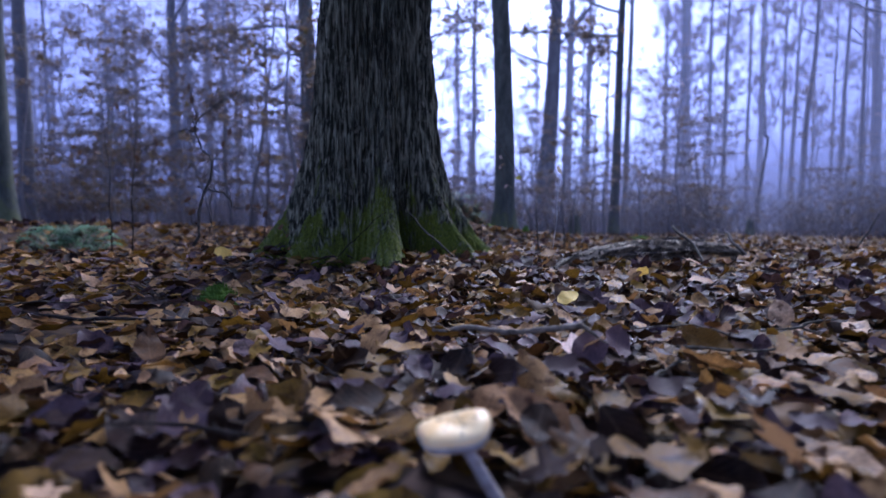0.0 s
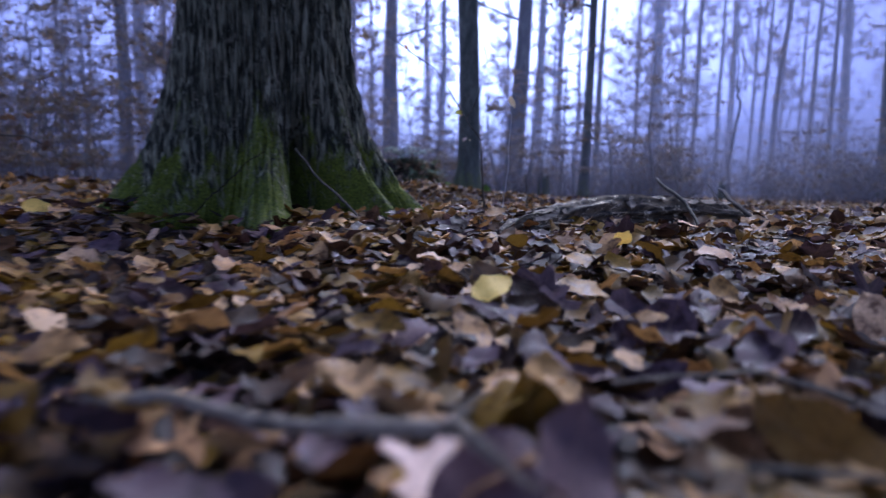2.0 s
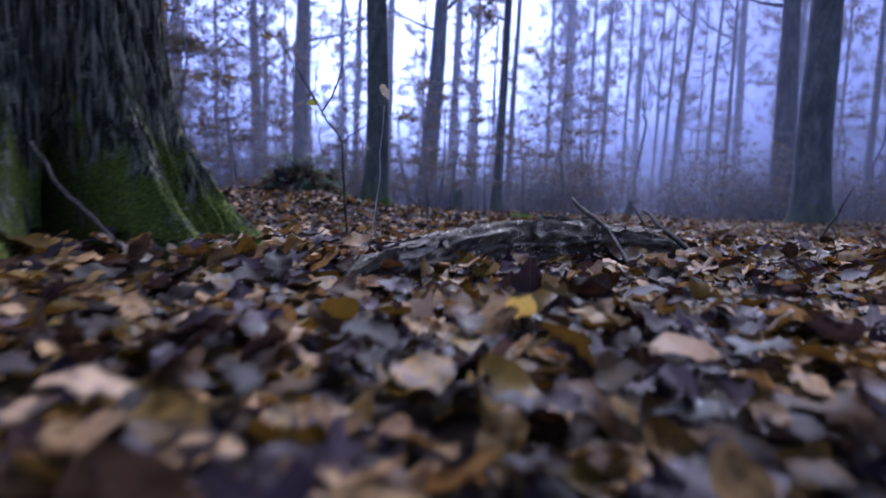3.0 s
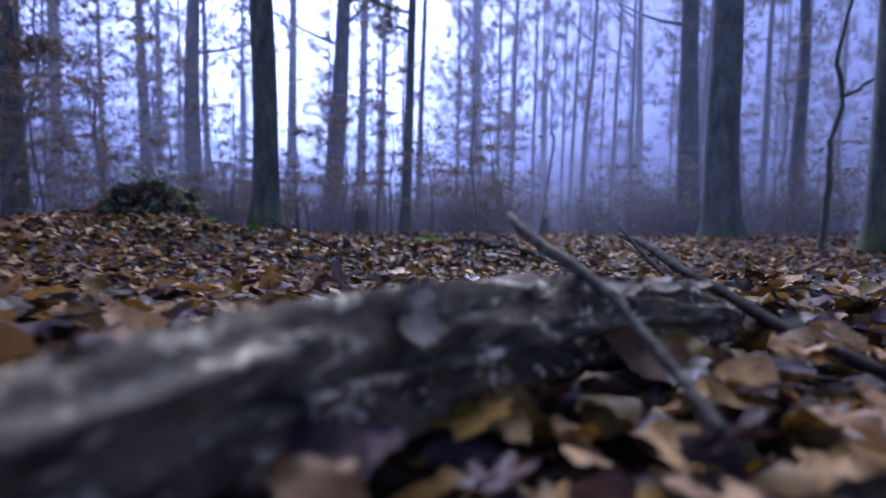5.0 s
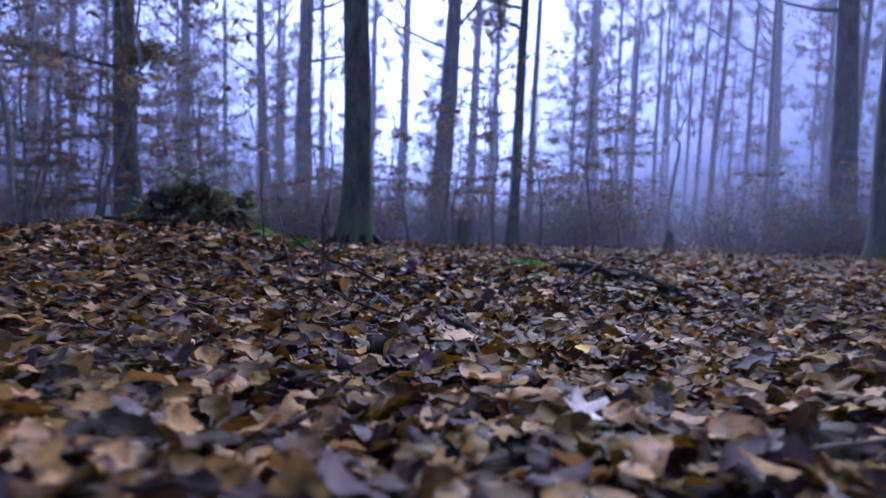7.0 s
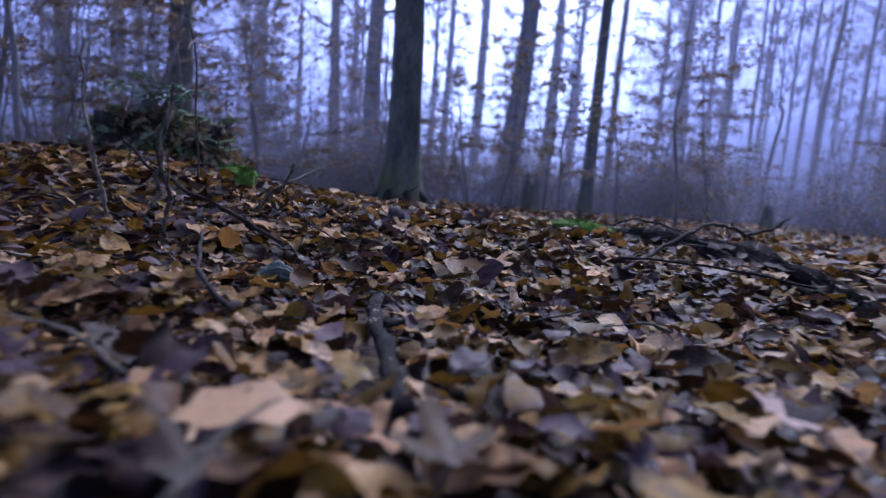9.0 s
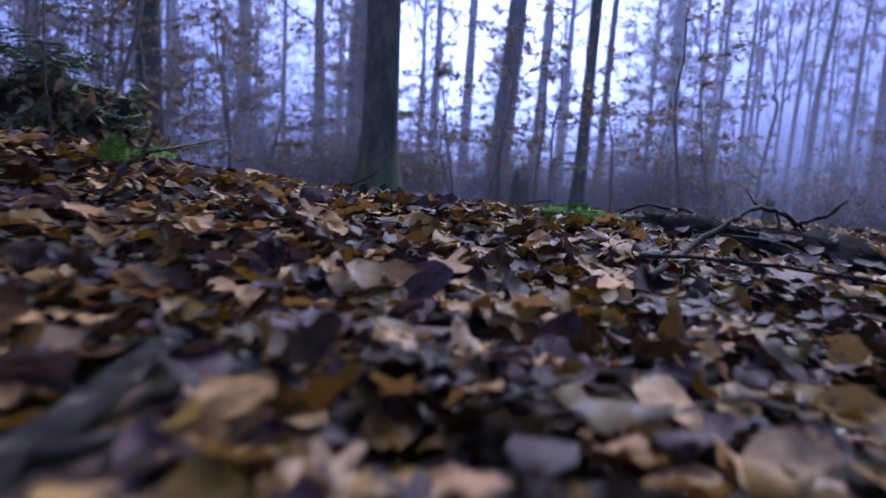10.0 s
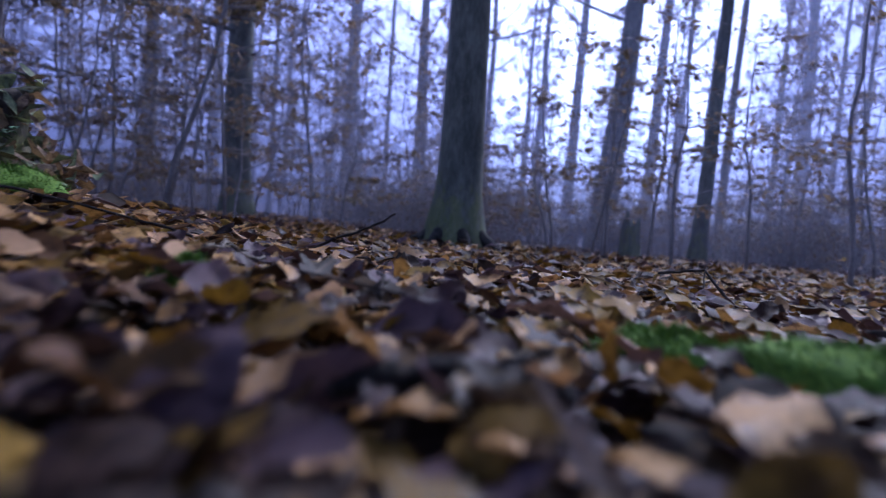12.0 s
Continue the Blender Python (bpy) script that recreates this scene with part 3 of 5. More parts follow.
# kind 0 is dark near bark; 1 and 2 are lighter, painting in haze
KINDS = [(BEECH_DARK, DARK), (BEECH, GREY), (BEECH_PALE, FAINT)]
TREES = []
for k, (x, y, d, lean, kind) in enumerate(MEASURED):
    TREES.append(tree(x, y, d, lean, k, KINDS[kind][0], KINDS[kind][1], 27.0 if y > 42 else 17.0, flare=0.85 if k == 0 else 0.5))

for k, (turn, reach) in enumerate(((-2.75, 0.52), (-2.1, 0.44), (-1.2, 0.40), (-0.35, 0.46), (0.5, 0.42), (1.6, 0.40), (2.6, 0.44))):
    b = Builder()
    out = Vector((math.cos(turn), math.sin(turn), 0))
    random.seed(610 + k)
    b.tube([out * 0.10 + Vector((0, 0, 0.34)), out * 0.19 + Vector((0, 0, 0.17)), out * 0.29 + Vector((0.02, 0, 0.075)), out * (reach * 0.85) + Vector((0.03, 0, 0.02)), out * reach + Vector((0.05, 0, -0.06))],
           [0.06, 0.075, 0.07, 0.055, 0.03], 12, True, 0.07)
    part("root", b, ROOT_BARK, TREES[0], "dark root")

far_rng = random.Random(21)
FAR_TRUNKS = []
for k in range(4):
    FAR_TRUNKS.append(trunk_mesh(15, 0.17 + 0.03 * k, (far_rng.uniform(-0.03, 0.03), 0), 300 + k, 0.3).mesh("trunk", BEECH_PALE))
placed = 0
while placed < 84:
    bearing, dist = radians(far_rng.uniform(-46, 62)), far_rng.uniform(44, 90)
    x, y = 0.5 + math.sin(bearing) * dist, math.cos(bearing) * dist
    if any(math.hypot(x - q[0], y - q[1]) < 2.0 for q in MEASURED) or (-0.20 < bearing < 0.30 and far_rng.random() < (0.65 if bearing > 0.05 else 0.35)):
        continue
    t = thing("tree", (x, y, gz(x, y)), FAINT, "tree", "beech trees of the wood")
    part("trunk", FAR_TRUNKS[placed % 4], None, t)
    for nm, me in zip(("crown", "foliage"), FAR_CROWNS[placed % 3]):
        tagged(part(nm, me, None, t), kind="stuff")
    s = far_rng.uniform(0.55, 1.3)
    t.scale = (s, s, far_rng.uniform(1.3, 1.8) if bearing > 0.21 else far_rng.uniform(1.0, 1.7))
    t.rotation_euler = (0, 0, far_rng.uniform(0, 6.28))
    placed += 1


# ---- saplings and brush ----
def sapling_parts(seed, height, spread, leafy, branches=15, rise=(-0.05, 0.35), loose=1.0):
    r = random.Random(seed)
    random.seed(seed)
    b, twigs, spots = Builder(), Builder(), []
    sway = 0.2 if height < 4 else 0.06
    top = Vector((r.uniform(-sway, sway) * height, r.uniform(-sway, sway) * height, height))
    stem = wander((0, 0, -0.05), top, 8, 0.03 * height / 2)
    b.tube(stem, [0.016 * min(height / 2, 1.6) * (1 - 0.8 * i / 8) + 0.002 for i in range(9)], 6)
    for k in range(branches):
        q = stem[r.randint(2, 8)]
        a = r.uniform(0, 2 * math.pi)
        ln = spread * r.uniform(0.45, 1.0) * (1.1 - 0.5 * q.z / height)
        end = q + Vector((math.cos(a) * ln, math.sin(a) * ln, ln * r.uniform(*rise)))
        br = wander(q, end, 5, 0.02)
        twigs.tube(br, [0.006 * (1 - 0.7 * i / 5) + 0.0012 for i in range(6)], 4, False)
        for _ in range(6):
            s = br[r.randint(1, 5)]
            d = Vector((math.cos(a + r.gauss(0, 0.8)), math.sin(a + r.gauss(0, 0.8)), r.gauss(0.05, 0.15))) * r.uniform(0.12, 0.38)
            twigs.tube([s, s + d * 0.5, s + d], [0.0022, 0.0016, 0.001], 3, False)
            for _ in range(leafy):
                spots.append(s + d * r.uniform(0.2, 1.1) + Vector((r.gauss(0, 0.03), r.gauss(0, 0.03), r.gauss(-0.01, 0.02))) * loose)
    return b.mesh("stem", SAPLING_BARK), twigs.mesh("twig", SAPLING_BARK), leaf_cloud("leaves", spots, 0.072, 0.45, seed)


YOUNG = [sapling_parts(90 + k, 5.0 + k, 1.7, 5, 44, (0.15, 1.0), 2.5) for k in range(3)]
SAPLINGS = [sapling_parts(70 + k, 1.5 + 0.35 * k, 0.9 + 0.12 * k, 5 if k % 3 else 3) for k in range(7)]
srng = random.Random(33)


def sapling(x, y, k, scale):
    t = thing("sapling", (x, y, gz(x, y)), "thin beech sapling holding on to withered ochre leaves", "sapling", "saplings of the understorey")
    stem, twigs, leaves = SAPLINGS[k % 7]
    part("stem", stem, None, t)
    tagged(part("twig", twigs, None, t), kind="stuff")
    tagged(part("leaves", leaves, None, t), kind="stuff")
    t.rotation_euler = (0, 0, srng.uniform(0, 6.28))
    t.scale = (scale,) * 3
    return t


def young_beech(x, y, k):
    t = thing("young_tree", (x, y, gz(x, y)), "young beech with thin stem and withered ochre leaves", "tree", "young beeches of the wood")
    stem, twigs, leaves = YOUNG[k % 3]
    part("stem", stem, None, t)
    tagged(part("twig", twigs, None, t), kind="stuff")
    tagged(part("foliage", leaves, None, t), kind="stuff")
    t.rotation_euler = (0, 0, srng.uniform(0, 6.28))
    t.scale = (srng.uniform(0.85, 1.15),) * 3


for lo, hi, near, far, n in ((-44, -8, 14, 24, 12), (14, 48, 18, 32, 8), (-30, 45, 28, 42, 9)):
    for k in range(n):
        bearing, dist = radians(srng.uniform(lo, hi)), srng.uniform(near, far)
        young_beech(1 + math.sin(bearing) * dist, 2 + math.cos(bearing) * dist, k)
for k in range(7):
    young_beech(srng.uniform(-5.0, 0.3), srng.uniform(16, 25), k)
for k in range(13):
    bearing, dist = radians(srng.uniform(-17, -2)), srng.uniform(23, 38)
    young_beech(0.9 + math.sin(bearing) * dist, 2.7 + math.cos(bearing) * dist, k)
AREAS = [(-13.0, -5.5, 13.0, 19, 19, 1.3), (-6.5, -2.6, 9.5, 13.5, 9, 1.0), (-8.5, -1.0, 13.0, 20, 21, 1.25), (-1.0, 6.5, 14, 24, 24, 0.95), (2.2, 5.5, 12, 15, 5, 0.8), (6, 22, 16, 30, 34, 1.1), (-12, 14, 25, 38, 32, 1.4), (10, 24, 8, 16, 10, 1.1)]
for x0, x1, y0, y1, n, s in AREAS:
    for k in range(n):
        x, y = srng.uniform(x0, x1), srng.uniform(y0, y1)
        if y < 13 and abs(x - 1.2) < 1.0:
            continue
        sapling(x, y, srng.randint(0, 6), s * srng.uniform(0.7, 1.25))
for x, y, k, s in ((-2.5, 11.2, 5, 1.5), (-3.9, 12.9, 6, 1.6), (-3.0, 14.8, 6, 1.7)):
    sapling(x, y, k, s)


def crooked_tree(x, y, pts, r0, forks, material, label):
    t = thing("tree", (x, y, gz(x, y)), label, "tree", "thin crooked trees")
    for k, (line, ra, rb) in enumerate([(pts, r0, r0 * 0.6)] + forks):
        random.seed(int(x * 10) + k)
        path = []
        for a, c in zip(line, line[1:]):
            path += wander(a, c, 5, 0.03)[0 if not path else 1:]
        b = Builder()
        b.tube(path, [ra + (rb - ra) * i / (len(path) - 1) for i in range(len(path))], 9, True, 0.03)
        part("trunk" if k == 0 else "limb", b, material, t)
    return t


crooked_tree(13.6, 27.8, [(0, 0, -0.1), (0.05, 0, 1.5), (0.4, 0, 4.0), (0.25, 0, 4.4)], 0.085, [([(0.25, 0, 4.4), (0.1, 0, 6.5), (0.5, 0, 9)], 0.035, 0.01), ([(0.25, 0, 4.4), (0.8, 0, 5.5), (1.3, 0, 7.5)], 0.03, 0.01),
             ([(0.15, 0, 2.0), (-0.3, 0.1, 2.8), (-0.5, 0.1, 3.8)], 0.02, 0.008)], BEECH_DARK, "thin crooked dark tree in the brush")
crooked_tree(9.6, 10.2, [(0, 0, -0.1), (0.1, 0, 1.0), (0.05, 0, 1.7), (0.25, 0, 2.4)], 0.058, [([(0.25, 0, 2.4), (0.1, 0, 3.0), (0.35, 0, 4.0), (0.3, 0.2, 6)], 0.04, 0.015), ([(0.25, 0, 2.4), (0.7, -0.2, 2.7), (1.0, -0.3, 3.8), (1.2, -0.4, 5.5)], 0.035, 0.012)], BEECH_DARK, "thin dark tree forked into two crooked stems")


# long low limbs with withered leaves, reaching over the clearing
lr = random.Random(14)
LOW_LIMBS = [(5, (-6.0, -5.2, 5.3), 5.9), (5, (-2.2, -4.6, 5.0), 5.4), (5, (-5.0, -4.2, 6.1), 6.6), (3, (-2.6, -3.0, 4.3), 5.0), (3, (2.3, -2.6, 4.5), 5.2),
         (3, (-4.2, -1.5, 5.2), 5.8), (3, (1.4, -3.2, 3.3), 3.9), (3, (-1.5, -3.4, 3.0), 3.5), (11, (2.5, -6.0, 5.5), 6.4), (11, (-2.5, -6.0, 6.2), 7.0)]
for which, tip, top in LOW_LIMBS:
    random.seed(int(top * 10))
    line = wander((0, 0, top), tip, 10, 0.07)
    b, spots = Builder(), []
    b.tube(line, [0.045 * (1 - 0.85 * i / 10) + 0.004 for i in range(11)], 7)
    for i in range(3, 11):
        for _ in range(5):
            d = Vector((lr.gauss(-0.4, 0.6), lr.gauss(-0.2, 0.6), lr.gauss(0, 0.22))) * lr.uniform(0.3, 0.9)
            b.tube([line[i], line[i] + d * 0.5 + Vector((0, 0, 0.03)), line[i] + d], [0.008, 0.005, 0.003], 4, False)
            for _ in range(13):
                spots.append(line[i] + d * lr.uniform(0.2, 1.1) + Vector((lr.gauss(0, 0.08), lr.gauss(0, 0.08), lr.gauss(-0.03, 0.06))))
    limb = part("limb", b, BEECH_DARK, TREES[which])
    part("foliage", leaf_cloud("foliage", spots, 0.10, 0.6, int(top * 7)), None, limb)


# low brush: a thicket of fine twigs with a few withered leaves
def thicket(seed):
    r = random.Random(seed)
    b, spots = Builder(), []
    for _ in range(90):
        x, y = r.gauss(0, 0.9), r.gauss(0, 0.5)
        h = r.uniform(0.6, 2.2)
        d = Vector((r.gauss(0, 0.35), r.gauss(0, 0.35), 1)) * h
        p = Vector((x, y, -0.1))
        pts = [p, p + d * 0.35 + Vector((r.gauss(0, 0.05), 0, 0)), p + d * 0.7 + Vector((r.gauss(0, 0.1), 0, 0)), p + d]
        b.tube(pts, [0.009, 0.007, 0.005, 0.002], 4, False)
        for _ in range(6):
            q = pts[1].lerp(pts[3], r.random())
            e = q + Vector((r.gauss(0, 1), r.gauss(0, 1), r.gauss(0.25, 0.4))) * r.uniform(0.15, 0.4)
            b.tube([q, q.lerp(e, 0.5) + Vector((0, 0, 0.02)), e], [0.0035, 0.0025, 0.0015], 3, False)
            for _ in range(r.choice((0, 0, 1, 3))):
                spots.append(q.lerp(e, r.uniform(0.3, 1.1)) + Vector((r.gauss(0, 0.04), r.gauss(0, 0.04), r.gauss(0, 0.03))))
    return b.mesh("twig", SAPLING_BARK), leaf_cloud("leaves", spots, 0.09, 0.5, seed)


THICKETS = [thicket(500 + k) for k in range(4)]
trng = random.Random(8)
for k in range(95):
    bearing = radians(trng.uniform(-48, 64))
    dist = trng.uniform(17.5, 23) if k < 40 else trng.uniform(23, 45)
    x, y = 1 + math.sin(bearing) * dist, 2 + math.cos(bearing) * dist
    t = thing("shrub", (x, y, gz(x, y)), "tangled leafless shrub with scraps of withered leaves", "shrub", "brush of the understorey")
    for nm, me in zip(("twig", "leaves"), THICKETS[k % 4]):
        tagged(part(nm, me, None, t), kind="stuff")
    s = trng.uniform(0.6, 1.05)
    t.scale, t.rotation_euler = (s * 1.2, s * 1.2, s), (0, 0, trng.uniform(0, 6.28))


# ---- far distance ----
# Emissive ring with painted glow: brightest ahead and higher up, dim fill behind.
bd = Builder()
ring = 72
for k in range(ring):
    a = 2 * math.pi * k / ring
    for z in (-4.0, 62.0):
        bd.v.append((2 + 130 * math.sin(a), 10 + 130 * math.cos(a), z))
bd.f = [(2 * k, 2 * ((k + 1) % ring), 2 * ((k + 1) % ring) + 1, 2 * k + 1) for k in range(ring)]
GLOWING_MIST, fn, fl, fb = nodes_of("glowing_mist")
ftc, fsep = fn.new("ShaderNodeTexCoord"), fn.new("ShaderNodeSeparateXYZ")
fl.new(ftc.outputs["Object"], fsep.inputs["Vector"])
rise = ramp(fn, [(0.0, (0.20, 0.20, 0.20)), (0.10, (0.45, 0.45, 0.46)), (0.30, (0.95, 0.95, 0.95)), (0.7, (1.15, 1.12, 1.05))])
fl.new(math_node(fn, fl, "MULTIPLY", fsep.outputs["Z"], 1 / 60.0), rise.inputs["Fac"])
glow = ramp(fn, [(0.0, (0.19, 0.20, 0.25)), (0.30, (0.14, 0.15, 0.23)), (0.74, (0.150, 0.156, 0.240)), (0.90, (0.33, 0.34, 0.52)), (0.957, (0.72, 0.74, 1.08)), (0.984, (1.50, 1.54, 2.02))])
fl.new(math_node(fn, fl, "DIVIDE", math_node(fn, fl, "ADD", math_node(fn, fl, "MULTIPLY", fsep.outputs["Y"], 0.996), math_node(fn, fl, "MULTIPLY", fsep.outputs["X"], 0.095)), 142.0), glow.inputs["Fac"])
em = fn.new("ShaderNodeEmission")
west_boost = ramp(fn, [(0.20, (1.7, 1.7, 1.7)), (0.34, (1.35, 1.35, 1.35)), (0.45, (1.0, 1.0, 1.0))])     # painted glow raised up to 1.7 times toward the west
fl.new(math_node(fn, fl, "ADD", math_node(fn, fl, "MULTIPLY", fsep.outputs["X"], 1 / 260.0), 0.5), west_boost.inputs["Fac"])
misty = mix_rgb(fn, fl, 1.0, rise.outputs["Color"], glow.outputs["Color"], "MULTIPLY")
fl.new(mix_rgb(fn, fl, 1.0, misty, west_boost.outputs["Color"], "MULTIPLY"), em.inputs["Color"])
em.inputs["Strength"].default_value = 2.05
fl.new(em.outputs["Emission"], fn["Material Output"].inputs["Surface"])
tagged(part("backdrop", bd, GLOWING_MIST, None), "glowing backdrop painted as pale blue mist behind the wood", "mist", kind="structure")


def mist_ring(radius, density, top):
    """A veil of drifting mist that closes round the clearing; daylight falls on it and shines through it."""
    m, n, l, b = nodes_of("drifting_mist")
    n.remove(b)
    tc, sep = n.new("ShaderNodeTexCoord"), n.new("ShaderNodeSeparateXYZ")
    l.new(tc.outputs["Object"], sep.inputs["Vector"])
    drift = noise_tex(n, l, 0.12, 3, 0.5, (1, 1, 2.0))
    fade = ramp(n, [(0.0, (0.92, 0.92, 0.92)), (0.06, (0.86, 0.86, 0.86)), (0.13, (0.66, 0.66, 0.66)), (0.40, (0.55, 0.55, 0.55)), (1.0, (0, 0, 0))])
    l.new(math_node(n, l, "DIVIDE", sep.outputs["Z"], top), fade.inputs["Fac"])
    thick = math_node(n, l, "MULTIPLY", math_node(n, l, "ADD", math_node(n, l, "MULTIPLY", drift.outputs["Fac"], 0.9), 0.55), density)
    clear, back, front, both, veil = (n.new("ShaderNodeBsdfTransparent"), n.new("ShaderNodeBsdfTranslucent"), n.new("ShaderNodeBsdfDiffuse"), n.new("ShaderNodeMixShader"), n.new("ShaderNodeMixShader"))
    for k in (back, front):
        k.inputs["Color"].default_value = (0.212, 0.220, 0.298, 1)
    both.inputs[0].default_value = 0.35
    l.new(back.outputs[0], both.inputs[1])
    l.new(front.outputs[0], both.inputs[2])
    l.new(math_node(n, l, "MULTIPLY", thick, fade.outputs["Color"]), veil.inputs[0])
    l.new(clear.outputs[0], veil.inputs[1])
    l.new(both.outputs[0], veil.inputs[2])
    l.new(veil.outputs[0], n["Material Output"].inputs["Surface"])
    q = Builder()
    k = 96
    for j in range(k):
        a = 2 * math.pi * j / k
        for z in (-3.0, top):
            q.v.append((1.5 + radius * math.sin(a), 5 + radius * math.cos(a), z))
    q.f = [(2 * j, 2 * ((j + 1) % k), 2 * ((j + 1) % k) + 1, 2 * j + 1) for j in range(k)]
    ob = part("mist", q, m, None)
    ob.visible_shadow = False
    return tagged(ob, "thin veil of blue morning mist between the trunks", "mist", kind="structure")


for radius, density, top in ((12.0, 0.10, 15), (15.5, 0.13, 18), (20.5, 0.20, 22), (27.5, 0.35, 26), (36, 0.38, 32), (46, 0.32, 40), (62, 0.20, 48)):
    mist_ring(radius, density, top)


# ---- fallen log and sticks by the oak ----
def log_mesh(name, pts, radii, material, sides=36, rough=0.34, seed=1):
    """A rotting log: crooked, fluted, with torn bark and broken ends."""
    pts = [Vector(p) for p in pts]
    dense, rad = [], []
    steps = 14
    for i in range(len(pts) - 1):
        for k in range(steps):
            u = k / steps
            dense.append(pts[i].lerp(pts[i + 1], u))
            rad.append(radii[i] * (1 - u) + radii[i + 1] * u)
    dense.append(pts[-1])
    rad.append(radii[-1])
    for _ in range(6):
        dense = [dense[0]] + [(dense[i - 1] + dense[i] * 2 + dense[i + 1]) / 4 for i in range(1, len(dense) - 1)] + [dense[-1]]
    verts = []
    for i, p in enumerate(dense):
        d = (dense[min(i + 1, len(dense) - 1)] - dense[max(i - 1, 0)]).normalized()
        a = d.cross(Vector((0, 0, 1))).normalized()
        c = a.cross(d)
        along = i * 0.035
        end = min(i, len(dense) - 1 - i) / 6.0
        for k in range(sides):
            w = 2 * math.pi * k / sides
            q = Vector((math.cos(w) * 1.6, math.sin(w) * 1.6, along * 2.2 + seed * 7))
            strip = noise.noise(Vector((math.cos(w) * 4.5, math.sin(w) * 4.5, along * 1.1 + seed)))
            r = rad[i] * (1 + rough * noise.noise(q * 1.7) + rough * 1.3 * strip + 0.30 * noise.noise(Vector((seed * 3.3, math.cos(w) * 0.8, along * 1.7))) + 0.16 * noise.noise(q * 5) + 0.10 * noise.noise(q * 11)) * (0.55 + 0.45 * min(end, 1))
            verts.append(p + a * math.cos(w) * r + c * math.sin(w) * r)
    n = len(dense)
    faces = [(i * sides + k, i * sides + (k + 1) % sides, (i + 1) * sides + (k + 1) % sides, (i + 1) * sides + k) for i in range(n - 1) for k in range(sides)]
    faces += [tuple(range(sides))[::-1], tuple(range((n - 1) * sides, n * sides))]
    b = Builder()
    b.add(verts, faces)
    return b.mesh(name, material)


def on_ground(x, y, lift=0.0):
    return (x, y, gz(x, y) + lift)


fallen_log = thing("fallen_log", on_ground(1.0, 2.98), "dark rotting log with peeling lichen-spotted bark among leaves", "log")
at = fallen_log.location
line = [(*q, h) for q, h in zip(LOG_LINE, (0.004, 0.030, 0.054, 0.064, 0.060, 0.036))]
part("trunk", log_mesh("trunk", [Vector((x, y, gz(x, y) + z)) - at for x, y, z in line], [0.036, 0.046, 0.050, 0.047, 0.048, 0.042], LOG_BARK, 48, 0.42), LOG_BARK, fallen_log)


def peel_flakes(parent, line, at, radius, count, lo, hi, seed):
    """Scraps of bark that curl off a rotting log."""
    peel_rng = random.Random(seed)
    for k in range(count):
        u = peel_rng.uniform(lo, hi) * (len(line) - 1)
        i = min(int(u), len(line) - 2)
        p = Vector(line[i]).lerp(Vector(line[i + 1]), u - i)
        w = peel_rng.uniform(0.7, 2.6)
        b = Builder()
        ln, wd = peel_rng.uniform(0.03, 0.09), peel_rng.uniform(0.005, 0.014)
        d = (Vector(line[i + 1]) - Vector(line[i])).normalized()
        side = d.cross(Vector((0, 0, 1))).normalized()
        c = Vector((p.x, p.y, gz(p.x, p.y) + p.z)) + (side * math.cos(w) + Vector((0, 0, 1)) * math.sin(w)) * radius - at
        t = side * math.sin(w) - Vector((0, 0, 1)) * math.cos(w)
        nrm = side * math.cos(w) + Vector((0, 0, 1)) * math.sin(w)
        top, low = [], []
        for s in range(7):
            v = s / 6 - 0.5
            for e in (-1, 0, 1):
                q = c + d * (ln * v) + t * (wd * e * (1 - 1.6 * v * v) * peel_rng.uniform(0.7, 1.2)) + nrm * (0.006 * (v * 2) ** 2 + 0.002 * e * e)
                top.append(q)
                low.append(q - nrm * 0.003)
        f = []
        for s in range(6):
            for e in range(2):
                a0 = s * 3 + e
                f += [(a0, a0 + 1, a0 + 4, a0 + 3), (21 + a0 + 3, 21 + a0 + 4, 21 + a0 + 1, 21 + a0)]
        b.add(top + low, f)
        part("bark_flake", b, FLAKE, parent, "pale peeling bark flake")


peel_flakes(fallen_log, line, at, 0.052, 60, 0.12, 0.95, 4)


def stick(pts, r0, r1, label, forks=(), material=None, name="stick", steps=9, crook=0.0022, group="", seed=0, knobs=0.13):
    """A thin crooked stick on the ground, with forks as (start share, end point, radius)."""
    random.seed(900 + seed)
    t = thing(name, pts[0], label, "stick", group)
    o = Vector(pts[0])
    path = []
    for a, c in zip(pts, pts[1:]):
        seg = wander(Vector(a) - o, Vector(c) - o, steps, crook)
        path += seg if not path else seg[1:]
    n = len(path)
    b = Builder()
    b.tube(path, [(r0 + (r1 - r0) * i / (n - 1)) * 0.72 * random.uniform(0.82, 1.25) for i in range(n)], 9, True, knobs)
    part("stem", b, material or STICK, t)
    if not forks:
        for share in (0.3, 0.68):
            i = int(share * (n - 1))
            along = (path[i + 1] - path[i]).normalized()
            side = along.cross(Vector((random.gauss(0, 1), random.gauss(0, 1), 1))).normalized()
            b = Builder()
            r = r0 + (r1 - r0) * share
            b.tube([path[i], path[i] + side * r * 1.6 + along * r, path[i] + side * r * 3.0 + along * r * 2.6], [r * 0.45, r * 0.38, r * 0.25], 6, True, knobs)
            part("broken_stub", b, material or STICK, t)
    for share, end, r in forks:
        s = path[int(share * (n - 1))]
        q = wander(s, Vector(end) - o, 5, crook)
        b = Builder()
        b.tube(q, [r * 0.72 * (1 - 0.7 * i / 5) * random.uniform(0.8, 1.25) for i in range(6)], 6, True, knobs)
        part("side_twig", b, material or STICK, t)
    return t


